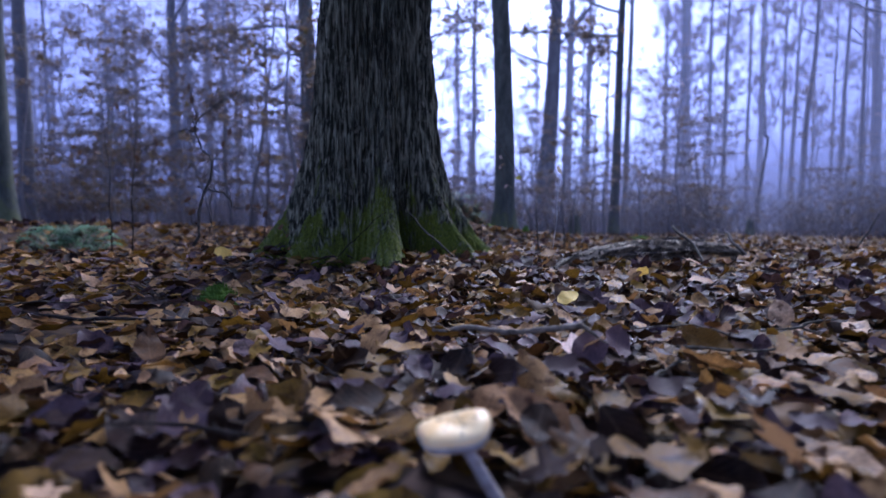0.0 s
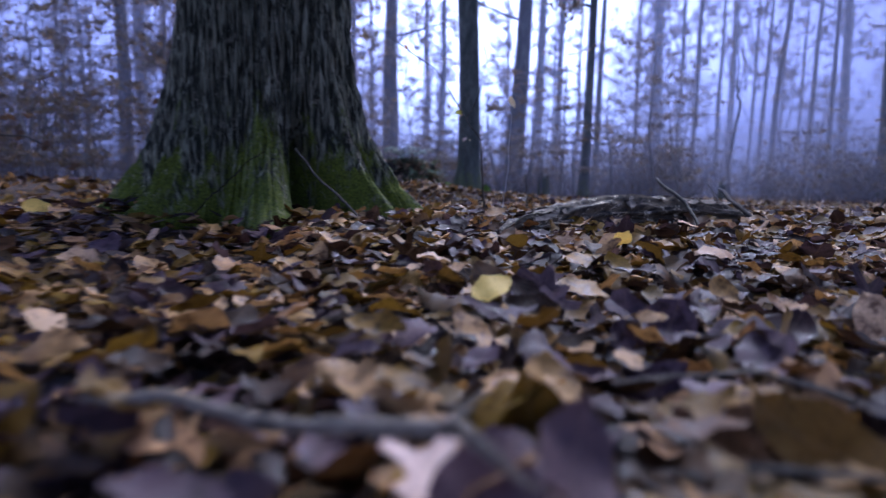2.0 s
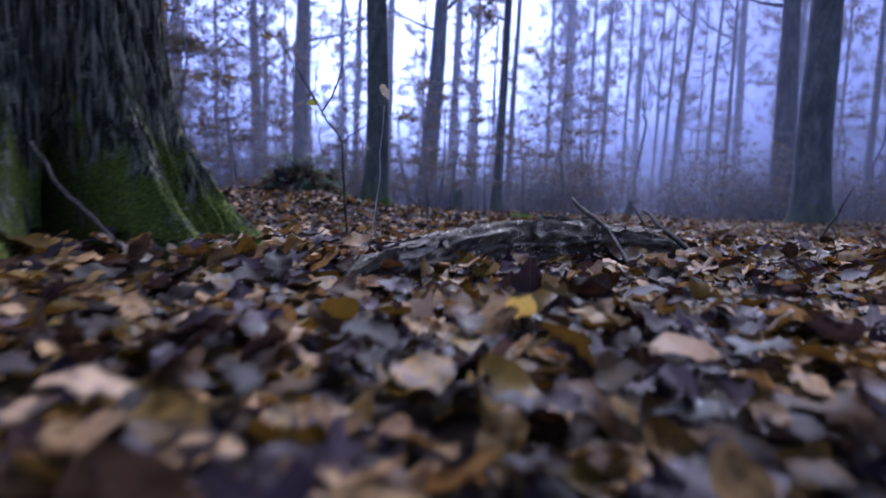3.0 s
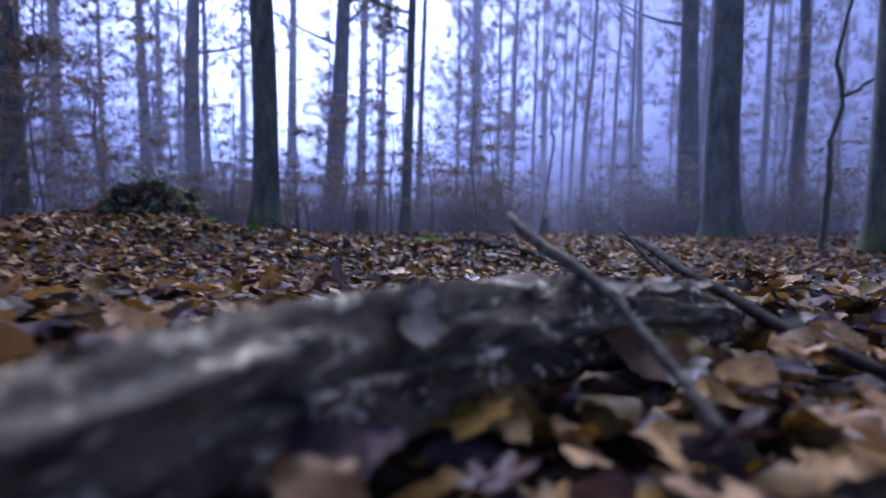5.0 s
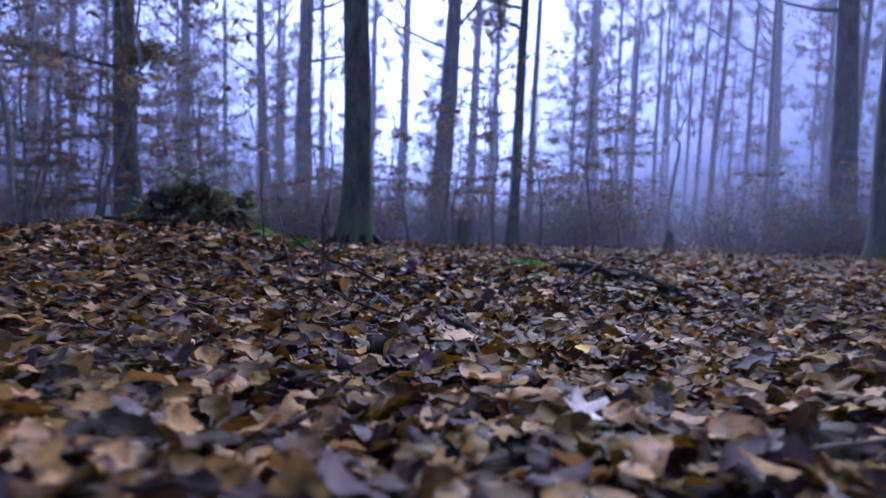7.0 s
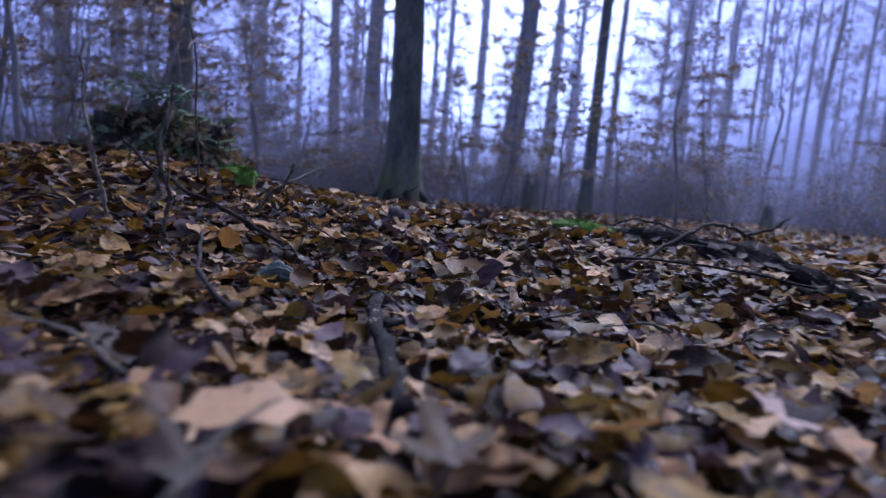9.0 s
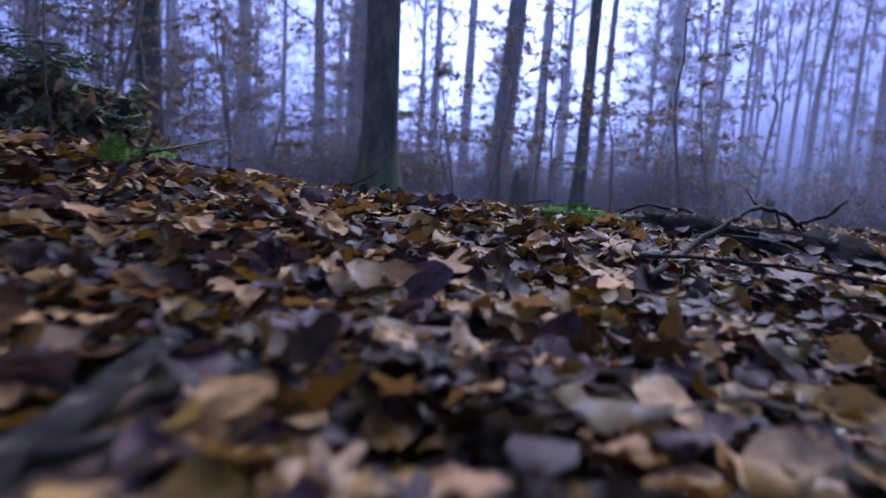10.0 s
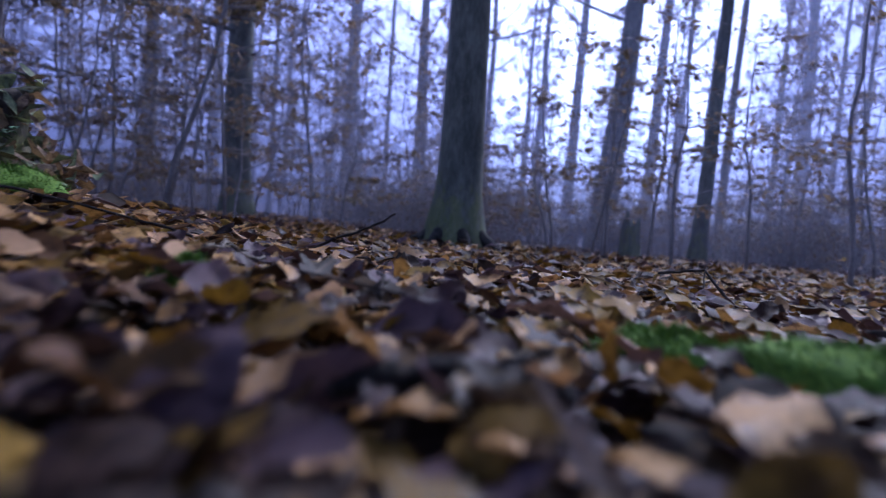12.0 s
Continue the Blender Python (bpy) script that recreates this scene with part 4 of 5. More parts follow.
BARE, DEAD = "bare brown stick lying on the leaves", "dark forked dead twig sticking out of the leaves"
stick([(1.14, 2.77, 0.03), (1.16, 2.95, 0.105), (1.135, 3.159, 0.181)], 0.0072, 0.0085, "bare grey stick leaning across the rotting log", seed=1, crook=0.0012, forks=[(0.5, (1.19, 2.97, 0.115), 0.004)])
stick([(1.40, 3.12, 0.06), (1.437, 3.374, 0.16)], 0.006, 0.004, "short dark stick propped on the rotting log", material=TWIG, seed=26, crook=0.001)
stick([(1.43, 2.87, 0.03), (1.45, 3.12, 0.075), (1.52, 3.38, 0.115), (1.62, 3.65, 0.13)], 0.012, 0.009, "dark stick propped on the end of the rotting log", material=TWIG, seed=2, forks=[(0.4, (1.58, 3.20, 0.05), 0.005), (0.7, (1.56, 3.50, 0.09), 0.004)])
stick([on_ground(1.5, 3.1, 0.01), on_ground(1.72, 3.02, 0.02), on_ground(1.95, 2.98, 0.01)], 0.007, 0.004, DEAD, material=TWIG, seed=3)
stick([(-0.020, 1.170, 0.065), (0.037, 1.150, 0.074), (0.106, 1.110, 0.072), (0.153, 1.080, 0.080), (0.229, 1.035, 0.098)], 0.0060, 0.0070, "bare pale stick lying on the leaves", material=PALE_STICK, seed=4, crook=0.0007,
      forks=[(1.0, (0.266, 1.020, 0.073), 0.0055), (0.98, (0.244, 1.060, 0.109), 0.0045)])
stick([on_ground(0.29, 0.90, 0.03), on_ground(0.40, 1.03, 0.05)], 0.005, 0.004, BARE, seed=5)
stick([on_ground(0.40, 1.08, 0.045), on_ground(0.56, 1.06, 0.05)], 0.004, 0.003, BARE, seed=6)
stick([(2.21, 3.47, gz(2.21, 3.47)), (2.27, 3.45, 0.10), (2.36, 3.45, 0.25)], 0.008, 0.004, "thin pale twig standing in the leaves", seed=7, forks=[(0.1, on_ground(2.42, 3.5, 0.03), 0.005)])
stick([(-0.156, 2.720, 0.270), (-0.095, 2.660, 0.199), (0.040, 2.600, 0.079)], 0.0035, 0.005, "thin pale twig leaning on the oak roots", material=STICK, seed=8)
stick([(-0.434, 2.620, 0.077), (-0.338, 2.630, 0.173), (-0.235, 2.660, 0.260)], 0.003, 0.002, "thin dark twig leaning on the oak roots", material=TWIG, seed=27)
stick([on_ground(-0.95, 1.45, 0.04), on_ground(-0.62, 1.36, 0.05), on_ground(-0.4, 1.42, 0.035)], 0.006, 0.004, BARE, material=TWIG, seed=9)
stick([(1.121, 5.900, -0.103), (1.118, 5.900, -0.079), (1.112, 5.900, 0.035), (1.112, 5.920, 0.122), (1.120, 5.930, 0.205)], 0.0072, 0.004, DEAD, material=STICK, seed=10, crook=0.003, knobs=0.25,
      forks=[(0.55, (1.052, 5.950, 0.065), 0.0045), (0.45, (1.145, 5.860, 0.082), 0.004)])
stick([(1.113, 5.850, -0.064), (1.112, 5.850, -0.036), (1.110, 5.880, 0.022), (1.107, 5.900, 0.100), (1.106, 5.950, 0.171)], 0.0062, 0.0035, "pale forked dead twig standing in the leaves", seed=11, crook=0.003, knobs=0.25)
stick([(1.000, 5.920, -0.060), (0.975, 5.920, 0.043), (0.955, 5.920, 0.140), (0.945, 5.920, 0.243)], 0.0062, 0.0030, "pale dead twig standing in the leaves", material=PALE_STICK, seed=25, crook=0.003, knobs=0.25)
stick([(0.970, 6.050, 0.091), (1.078, 6.000, 0.025), (1.186, 5.960, -0.017), (1.347, 5.900, -0.087)], 0.004, 0.0055, BARE, material=TWIG, seed=12, knobs=0.2)
stick([(1.030, 6.780, -0.160), (1.061, 6.777, -0.092), (1.150, 6.755, -0.012), (1.180, 6.760, 0.065)], 0.011, 0.006, "gnarled broken branch with lichen on the leaves", seed=13, crook=0.003, knobs=0.25,
      forks=[(0.72, (1.183, 7.309, 0.055), 0.0065)])
stick([on_ground(1.62, 5.27, 0.02), on_ground(1.59, 5.45, 0.035), on_ground(1.555, 5.65, 0.042), on_ground(1.54, 5.92, 0.03)], 0.015, 0.016, "rotten dark stick flecked with pale lichen among leaves", material=LOG_DARK, seed=14, knobs=0.2)
chunk = thing("rotten_wood", on_ground(1.32, 5.98), "grey-green lump of rotten wood sunk in the leaves", "wood")
part("lump", log_mesh("lump", [Vector(p) - chunk.location for p in (on_ground(1.285, 5.96, 0.035), on_ground(1.32, 5.98, 0.048), on_ground(1.36, 6.0, 0.035))], [0.014, 0.022, 0.014], ROT_GREY, 36, 0.4, 5), None, chunk)
stick([on_ground(1.80, 7.06, 0.03), on_ground(1.87, 7.09, 0.045), on_ground(1.95, 7.11, 0.03)], 0.012, 0.014, "short dark rotten stick among the leaves", material=LOG_DARK, seed=15)
stick([on_ground(1.36, 5.55, 0.055), on_ground(1.22, 5.8, 0.065), on_ground(1.05, 6.3, 0.06)], 0.006, 0.005, BARE, material=TWIG, seed=16)
stick([(2.16, 6.36, -0.16), (2.40, 6.72, -0.115), (2.70, 7.05, -0.05), (2.93, 7.27, -0.105), (3.28, 7.56, -0.025)], 0.007, 0.009, "crooked dead branch arching over the mossy log", material=TWIG, seed=17, crook=0.006, knobs=0.35,
      forks=[(0.62, (2.80, 7.05, gz(2.8, 7.05)), 0.006), (0.78, (3.02, 7.22, gz(3.02, 7.22)), 0.006), (0.5, (2.66, 7.10, 0.0), 0.004)])
stick([on_ground(2.46, 7.85, 0.04), (2.55, 7.5, -0.075), (2.64, 7.2, -0.10), on_ground(2.70, 6.95, 0.04)], 0.006, 0.008, "thin bent branch lying over the mossy log", material=TWIG, seed=18, knobs=0.3)
stick([on_ground(2.2, 6.55, 0.05), on_ground(2.42, 6.45, 0.06), on_ground(2.7, 6.35, 0.05)], 0.006, 0.004, BARE, material=TWIG, seed=19)
stick([(2.30, 8.6, -0.14), (2.43, 8.6, -0.12), (2.50, 8.48, gz(2.5, 8.48))], 0.005, 0.006, DEAD, material=TWIG, seed=20, forks=[(0.5, (2.40, 8.5, gz(2.4, 8.5)), 0.004)])
stick([on_ground(1.32, 8.35, 0.03), (1.45, 8.4, gz(1.45, 8.4) + 0.10), (1.55, 8.42, gz(1.5, 8.4) + 0.16)], 0.006, 0.004, DEAD, material=TWIG, seed=21)
stick([on_ground(0.72, 7.9, 0.05), on_ground(0.95, 7.95, 0.06), on_ground(1.2, 7.98, 0.05)], 0.005, 0.004, BARE, material=TWIG, seed=22)

stick([(1.48, 7.50, gz(1.48, 7.5) + 0.06), (1.47, 7.58, gz(1.47, 7.58) + 0.07), (1.49, 7.68, gz(1.49, 7.68) + 0.05)], 0.004, 0.004, "short pale peeled stick lying on the leaves", material=PALE_STICK, seed=23)

twig_rng = random.Random(51)
for k in range(46):
    i = twig_rng.randrange(len(PLAN_LINE) - 1)
    (ax, ay), (bx, by) = PLAN_LINE[i], PLAN_LINE[i + 1]
    u = twig_rng.random()
    x, y = ax + (bx - ax) * u + twig_rng.gauss(0, 0.55), ay + (by - ay) * u + twig_rng.gauss(0, 0.2) + 0.35
    turn, ln = twig_rng.uniform(0, 6.28), twig_rng.uniform(0.08, 0.26)
    ex, ey = x + math.cos(turn) * ln, y + math.sin(turn) * ln
    if not (clear_of_trunk(x, y) and clear_of_trunk(ex, ey)):
        continue
    mx, my = (x + ex) / 2 + twig_rng.gauss(0, 0.012), (y + ey) / 2 + twig_rng.gauss(0, 0.012)
    stick([on_ground(x, y, 0.035), on_ground(mx, my, 0.058), on_ground(ex, ey, twig_rng.uniform(0.035, 0.075))], twig_rng.uniform(0.0028, 0.0052), 0.0016, "thin dry twig lying on the fallen leaves",
          material=twig_rng.choice((TWIG, STICK, PALE_STICK)), name="twig", steps=5, crook=0.0015, group="fallen twigs", seed=200 + k)

mossy_log = thing("mossy_log", on_ground(2.65, 6.85), "fallen dark log half sunk in leaves, moss at one end", "log")
at = mossy_log.location
line = [(*q, h) for q, h in zip(MOSSY_LINE, (0.02, 0.035, 0.034, 0.020, 0.0))]
part("trunk", log_mesh("trunk", [Vector((x, y, gz(x, y) + z)) - at for x, y, z in line], [0.03, 0.042, 0.048, 0.05, 0.04], LOG_DARK, 48, 0.75, seed=3), LOG_DARK, mossy_log)
peel_flakes(mossy_log, line, at, 0.050, 34, 0.2, 0.95, 12)


# ---- moss ----
def moss_clump(name, x, y, lx, ly, h, turn, seed, label, lift=0.0):
    """A cushion of moss: a lumpy pad with a pile of fine upright shoots."""
    r = random.Random(seed)
    t = thing(name, (x, y, gz(x, y) + lift), label, "moss")
    b = Builder()
    n, m = 22, 9
    pad = []
    for i in range(m + 1):
        for k in range(n):
            a, e = 2 * math.pi * k / n, (math.pi / 2) * i / m
            q = 1 + 0.30 * noise.noise(Vector((math.cos(a) * 1.7 + seed, math.sin(a) * 1.7, e * 2)))
            pad.append((math.cos(a) * math.cos(e) * lx * q, math.sin(a) * math.cos(e) * ly * q, math.sin(e) * h * (1 + 0.35 * noise.noise(Vector((math.cos(a) * math.cos(e) * 3, math.sin(a) * 3 + seed, 0)))) - 0.01))
    b.add(pad, [(i * n + k, i * n + (k + 1) % n, (i + 1) * n + (k + 1) % n, (i + 1) * n + k) for i in range(m) for k in range(n)])
    part("cushion", b, MOSS, t)
    sh = Builder()
    for _ in range(1500):
        p = Vector(pad[r.randrange(len(pad))])
        p += Vector((r.gauss(0, 0.006), r.gauss(0, 0.006), 0))
        d = (p / max(p.length, 1e-4) * 0.6 + Vector((r.gauss(0, 0.5), r.gauss(0, 0.5), 0.6))).normalized() * r.uniform(0.006, 0.016)
        w = Vector((r.gauss(0, 1), r.gauss(0, 1), 0)).normalized() * 0.0016
        sh.add([p - w, p + w, p + d], [(0, 1, 2)])
    tagged(part("fuzz", sh, MOSS, t), kind="stuff")
    t.rotation_euler = (0, 0, radians(turn))
    return t


moss_clump("moss_clump", -0.66, 1.86, 0.055, 0.045, 0.048, 0, 1, "small bright green moss cushion among brown leaves", 0.02)
moss_clump("moss_clump", 0.92, 7.12, 0.038, 0.036, 0.052, 0, 2, "bright green moss cushion on the leafy rise", 0.058)
moss_clump("moss_clump", 2.24, 7.25, 0.18, 0.050, 0.040, -45, 3, "long bright green moss pad on the fallen log", 0.045)
moss_clump("moss_clump", 2.09, 7.43, 0.09, 0.05, 0.035, -35, 4, "bright green moss pad among the leaves", 0.02)
moss_clump("moss_clump", 1.50, 7.42, 0.032, 0.025, 0.028, 10, 5, "small bright green moss tuft among the leaves", 0.025)
moss_clump("moss_clump", 2.34, 7.50, 0.06, 0.05, 0.04, 10, 6, "bright green moss cushion beside the fallen log", 0.02)
moss_clump("moss_clump", 0.55, 8.22, 0.13, 0.10, 0.06, 20, 9, "green moss on the foot of the stump mound", 0.03)
moss_clump("moss_clump", 0.22, 2.98, 0.08, 0.05, 0.05, 30, 8, "green moss on the tip of an oak root", -0.01)


# ---- stump with ferns, far stumps ----
def stump_mesh(radius, height, seed, material, slope=0.45):
    b = Builder()
    n, m = 40, 14
    v = []
    for i in range(m + 1):
        u = i / m
        for k in range(n):
            a = 2 * math.pi * k / n
            jag = 0.5 + 0.5 * noise.noise(Vector((math.cos(a) * 2.4, math.sin(a) * 2.4, seed)))
            z = -0.1 + (height * (0.55 + 0.6 * jag) + 0.1) * u
            r = radius * (1.30 - slope * u + 0.22 * noise.noise(Vector((math.cos(a) * 2, math.sin(a) * 2, u * 2 + seed))) + 0.10 * noise.noise(Vector((math.cos(a) * 6, math.sin(a) * 6, u * 3))))
            v.append((math.cos(a) * r, math.sin(a) * r, z))
    f = [(i * n + k, i * n + (k + 1) % n, (i + 1) * n + (k + 1) % n, (i + 1) * n + k) for i in range(m) for k in range(n)]
    v.append((0, 0, height * 0.45))
    f += [(m * n + k, m * n + (k + 1) % n, len(v) - 1) for k in range(n)]
    b.add(v, f)
    return b.mesh("stump", material)


def frond(parent, start, heading, length, rise, seed, name="frond", green=None):
    """A fern frond: an arching stalk with tapering leaflets on both sides."""
    r = random.Random(seed)
    b = Builder()
    d = Vector((math.cos(heading), math.sin(heading), 0))
    side = Vector((-d.y, d.x, 0))
    pts = [Vector(start) + d * (length * u) + Vector((0, 0, rise * (u * 1.7 - 1.25 * u * u) * length)) for u in [k / 12 for k in range(13)]]
    b.tube(pts, [0.0022 * (1 - 0.7 * k / 12) for k in range(13)], 4, False)
    for k in range(2, 13):
        w = length * 0.26 * math.sin(math.pi * (k / 12.8) ** 0.8) + 0.006
        for s in (-1, 1):
            tip = pts[k] + side * (s * w) + d * (0.25 * w) + Vector((0, 0, -0.12 * w + r.gauss(0, 0.004)))
            h = d * (length / 12 * 0.62)
            mid = (pts[k] + tip) / 2 + Vector((0, 0, 0.006))
            b.add([pts[k] - h, mid - h * 0.9, tip, mid + h * 0.9, pts[k] + h], [(0, 1, 4), (1, 3, 4), (1, 2, 3)])
    part(name, b, green or FERN, parent)


STUMP_WOOD = bark_material("mossy_stump_wood", (0.012, 0.011, 0.009), (0.07, 0.058, 0.045), 9, (1, 1, 0.3), 0.45, 0.3, 0.9, 0.02)
stump = thing("tree_stump", on_ground(0.10, 8.28, -0.05), "low rotten stump overgrown with dark leaves and moss", "stump")
mb, mv = Builder(), []
for i in range(17):
    for k in range(44):
        a, e = 2 * math.pi * k / 44, (math.pi / 2) * i / 16
        q = 1 + 0.34 * noise.noise(Vector((math.cos(a) * 1.8, math.sin(a) * 1.8, e * 2.5))) + 0.16 * noise.noise(Vector((math.cos(a) * 6, math.sin(a) * 6, e * 7)))
        mv.append((math.cos(a) * math.cos(e) ** 0.8 * 0.42 * q, math.sin(a) * math.cos(e) ** 0.8 * 0.34 * q, math.sin(e) ** 1.2 * 0.29 * q - 0.03))
mb.add(mv, [(i * 44 + k, i * 44 + (k + 1) % 44, (i + 1) * 44 + (k + 1) % 44, (i + 1) * 44 + k) for i in range(16) for k in range(44)])
part("stump", mb, STUMP_WOOD, stump)
ivy_rng = random.Random(18)
ivy = [Vector(mv[ivy_rng.randrange(len(mv))]) * ivy_rng.uniform(0.99, 1.10) + Vector((ivy_rng.gauss(0, 0.02), ivy_rng.gauss(0, 0.02), ivy_rng.uniform(0, 0.02))) for _ in range(1700)]
tagged(part("ground_leaves", leaf_cloud("ground_leaves", ivy, 0.072, 0.6, 18, IVY), None, stump), kind="stuff")
cover = thing("fern", on_ground(0.10, 8.24, 0.15), "dark drooping fern leaves covering the rotten stump", "fern", "ferns")
for k in range(28):
    u = (k % 7) / 6
    a = k * 2.4
    frond(cover, (0.30 * u * math.cos(a), 0.22 * u * math.sin(a), 0.11 - 0.10 * u * u), a + 0.4 * math.sin(k), 0.16 + 0.03 * (k % 3), 0.25 - 0.9 * u, 200 + k, green=FERN_DARK)
fern = thing("fern", on_ground(0.10, 8.2, 0.25), "pale green fern growing on the overgrown stump", "fern", "ferns")
for k in range(13):
    frond(fern, (0.03 * (k % 7) - 0.09, 0.02 * (k % 3), 0.0), k * 0.97 + 0.2, 0.24 + 0.03 * (k % 3), 0.75 + 0.12 * (k % 4), k, green=FERN)
fern_b = thing("fern", on_ground(-3.05, 5.2), "low pale green fern clump on the woodland floor", "fern", "ferns")
for k in range(54):
    u = (k % 9) / 8 * 2 - 1
    frond(fern_b, (0.22 * u, 0.10 * math.sin(k * 2.4), 0.03), k * 2.4, 0.17 + 0.06 * (1 - u * u), 1.7 - 0.9 * u * u, 50 + k, green=FERN_BRIGHT)

for x, y, w, h, seed in ((3.6, 17.4, 0.15, 0.75, 5.0), (8.05, 16.75, 0.10, 0.5, 9.0)):
    s = thing("tree_stump", on_ground(x, y), "dark broken stump standing in the brush", "stump", "broken stumps")
    part("stump", stump_mesh(w, h, seed, BEECH_DARK), BEECH_DARK, s)


# ---- young shoots near the path ----
def single_leaf(name, at, size, rot, colour, parent=None, lobed=False, seed=0, label=""):
    rng = random.Random(seed)
    v, f, uv = lobed_leaf(rng, 5) if lobed else beech_leaf(6, rng)
    me = mesh_np(name, v, f, colour, uv)
    ob = part(name, me, None, parent, label)
    ob.location, ob.scale = at, (size,) * 3
    ob.rotation_euler = [radians(a) for a in rot]
    return ob


def plain_leaf_material(name, colour):
    return leaf_material(name, [(0.0, tuple(c * 0.9 for c in colour)), (1.0, tuple(min(1, c * 1.1) for c in colour))], by="object")


YELLOW = plain_leaf_material("yellow_leaf", (0.92, 0.70, 0.16))
WHITISH = plain_leaf_material("bleached_leaf", (0.80, 0.74, 0.74))
CREAM = plain_leaf_material("cream_leaf", (0.86, 0.76, 0.46))
YELLOW_GREEN = plain_leaf_material("yellow_green_leaf", (0.38, 0.42, 0.08))
PALE = plain_leaf_material("pale_leaf", (0.66, 0.52, 0.45))
TAN = plain_leaf_material("tan_leaf", (0.52, 0.35, 0.19))
SHRIVELLED = plain_leaf_material("shrivelled_leaf", (0.13, 0.085, 0.05))
OCHRE = plain_leaf_material("ochre_leaf", (0.50, 0.25, 0.04))

shoot = thing("sapling", on_ground(0.47, 3.12), "leafless young shoot with two last yellow leaves", "sapling")
SHOOT = [([(0, 0, -0.02), (-0.01, 0, 0.15), (-0.02, 0, 0.30)], 0.0042, 0.003), ([(-0.02, 0, 0.30), (-0.075, 0.01, 0.38), (-0.19, 0.02, 0.56), (-0.43, 0.0, 0.72)], 0.003, 0.0012),
         ([(-0.075, 0.01, 0.38), (-0.03, 0.0, 0.47), (0.0, 0.02, 0.59), (0.07, 0.0, 0.605)], 0.0024, 0.001), ([(0.0, 0.02, 0.59), (-0.02, 0.03, 0.68), (0.03, 0.03, 0.78)], 0.0016, 0.0008),
         ([(-0.02, 0, 0.30), (0.04, 0.02, 0.345), (0.08, 0.02, 0.40)], 0.0018, 0.0008), ([(0.07, 0, 0.605), (0.085, 0.0, 0.53), (0.092, 0, 0.46)], 0.0009, 0.0007), ([(-0.03, 0, 0.47), (0.02, 0.02, 0.51)], 0.0012, 0.0007)]
for k, (pts, r0, r1) in enumerate(SHOOT):
    random.seed(k + 40)
    path = []
    for a, c in zip(pts, pts[1:]):
        path += wander(a, c, 4, 0.003)[0 if not path else 1:]
    b = Builder()
    b.tube(path, [r0 + (r1 - r0) * i / (len(path) - 1) for i in range(len(path))], 6)
    part("stem" if k == 0 else "branch", b, STICK, shoot)
single_leaf("leaf", (0.092, 0.0, 0.440), 0.046, (70, 60, 20), CREAM, shoot, False, 3, "pale yellow leaf")
single_leaf("leaf", (-0.101, 0.03, 0.405), 0.035, (60, 10, 160), YELLOW_GREEN, shoot, False, 4, "yellow-green leaf")
single_leaf("leaf", (-0.30, 0.0, 0.63), 0.03, (60, 10, 100), OCHRE, shoot, False, 5)

stick([(0.525, 3.12, gz(0.525, 3.12)), (0.555, 3.12, 0.22), (0.562, 3.12, 0.42)], 0.0022, 0.0014, "thin pale dry stalk standing by the shoot", material=GILL, seed=24, crook=0.0015)
for x, y, h, seed in ((-1.9, 3.9, 0.9, 5), (-1.3, 4.6, 1.2, 6), (-2.6, 5.0, 1.3, 8)):
    s = thing("sapling", on_ground(x, y), "very thin bare shoot with a few shrivelled leaves", "sapling", "thin shoots")
    random.seed(seed)
    r = random.Random(seed)
    main = wander((0, 0, -0.02), (r.uniform(-0.15, 0.15), 0.05, h), 9, 0.012)
    b = Builder()
    b.tube(main, [0.0055 * (1 - 0.8 * i / 9) + 0.0008 for i in range(10)], 6)
    part("stem", b, TWIG, s)
    for k in range(7):
        q = main[r.randint(2, 9)]
        a = r.uniform(0, 6.28)
        e = q + Vector((math.cos(a), math.sin(a), r.uniform(0, 0.8))) * r.uniform(0.12, 0.35)
        b = Builder()
        b.tube(wander(q, e, 4, 0.006), [0.0022, 0.0018, 0.0014, 0.001, 0.0007], 5)
        part("branch", b, TWIG, s)
        for _ in range(2):
            single_leaf("leaf", q.lerp(e, r.uniform(0.5, 1)), r.uniform(0.03, 0.055), (r.uniform(-60, 60), r.uniform(-60, 60), r.uniform(0, 360)), SHRIVELLED, s, False, seed * 10 + k)


pale_shoot = thing("sapling", on_ground(0.73, 7.15), "thin bare shoot with a few pale withered leaves", "sapling", "thin shoots")
o = Vector((0.73, 7.15, gz(0.73, 7.15)))
for k, (pts, r0, r1) in enumerate([([(0.73, 7.15, -0.12), (0.715, 7.15, 0.25), (0.705, 7.15, 0.48), (0.65, 7.15, 0.68), (0.645, 7.16, 0.86)], 0.0050, 0.0018), ([(0.70, 7.15, 0.50), (0.725, 7.14, 0.52), (0.750, 7.14, 0.49)], 0.002, 0.001),
                                   ([(0.648, 7.15, 0.72), (0.60, 7.14, 0.78), (0.54, 7.13, 0.815)], 0.002, 0.001), ([(0.646, 7.15, 0.78), (0.67, 7.16, 0.82), (0.675, 7.16, 0.88)], 0.0016, 0.001)]):
    random.seed(k + 140)
    path = []
    for a, c in zip(pts, pts[1:]):
        path += wander(Vector(a) - o, Vector(c) - o, 4, 0.003)[0 if not path else 1:]
    b = Builder()
    b.tube(path, [r0 + (r1 - r0) * i / (len(path) - 1) for i in range(len(path))], 6)
    part("stem" if k == 0 else "branch", b, STICK, pale_shoot)
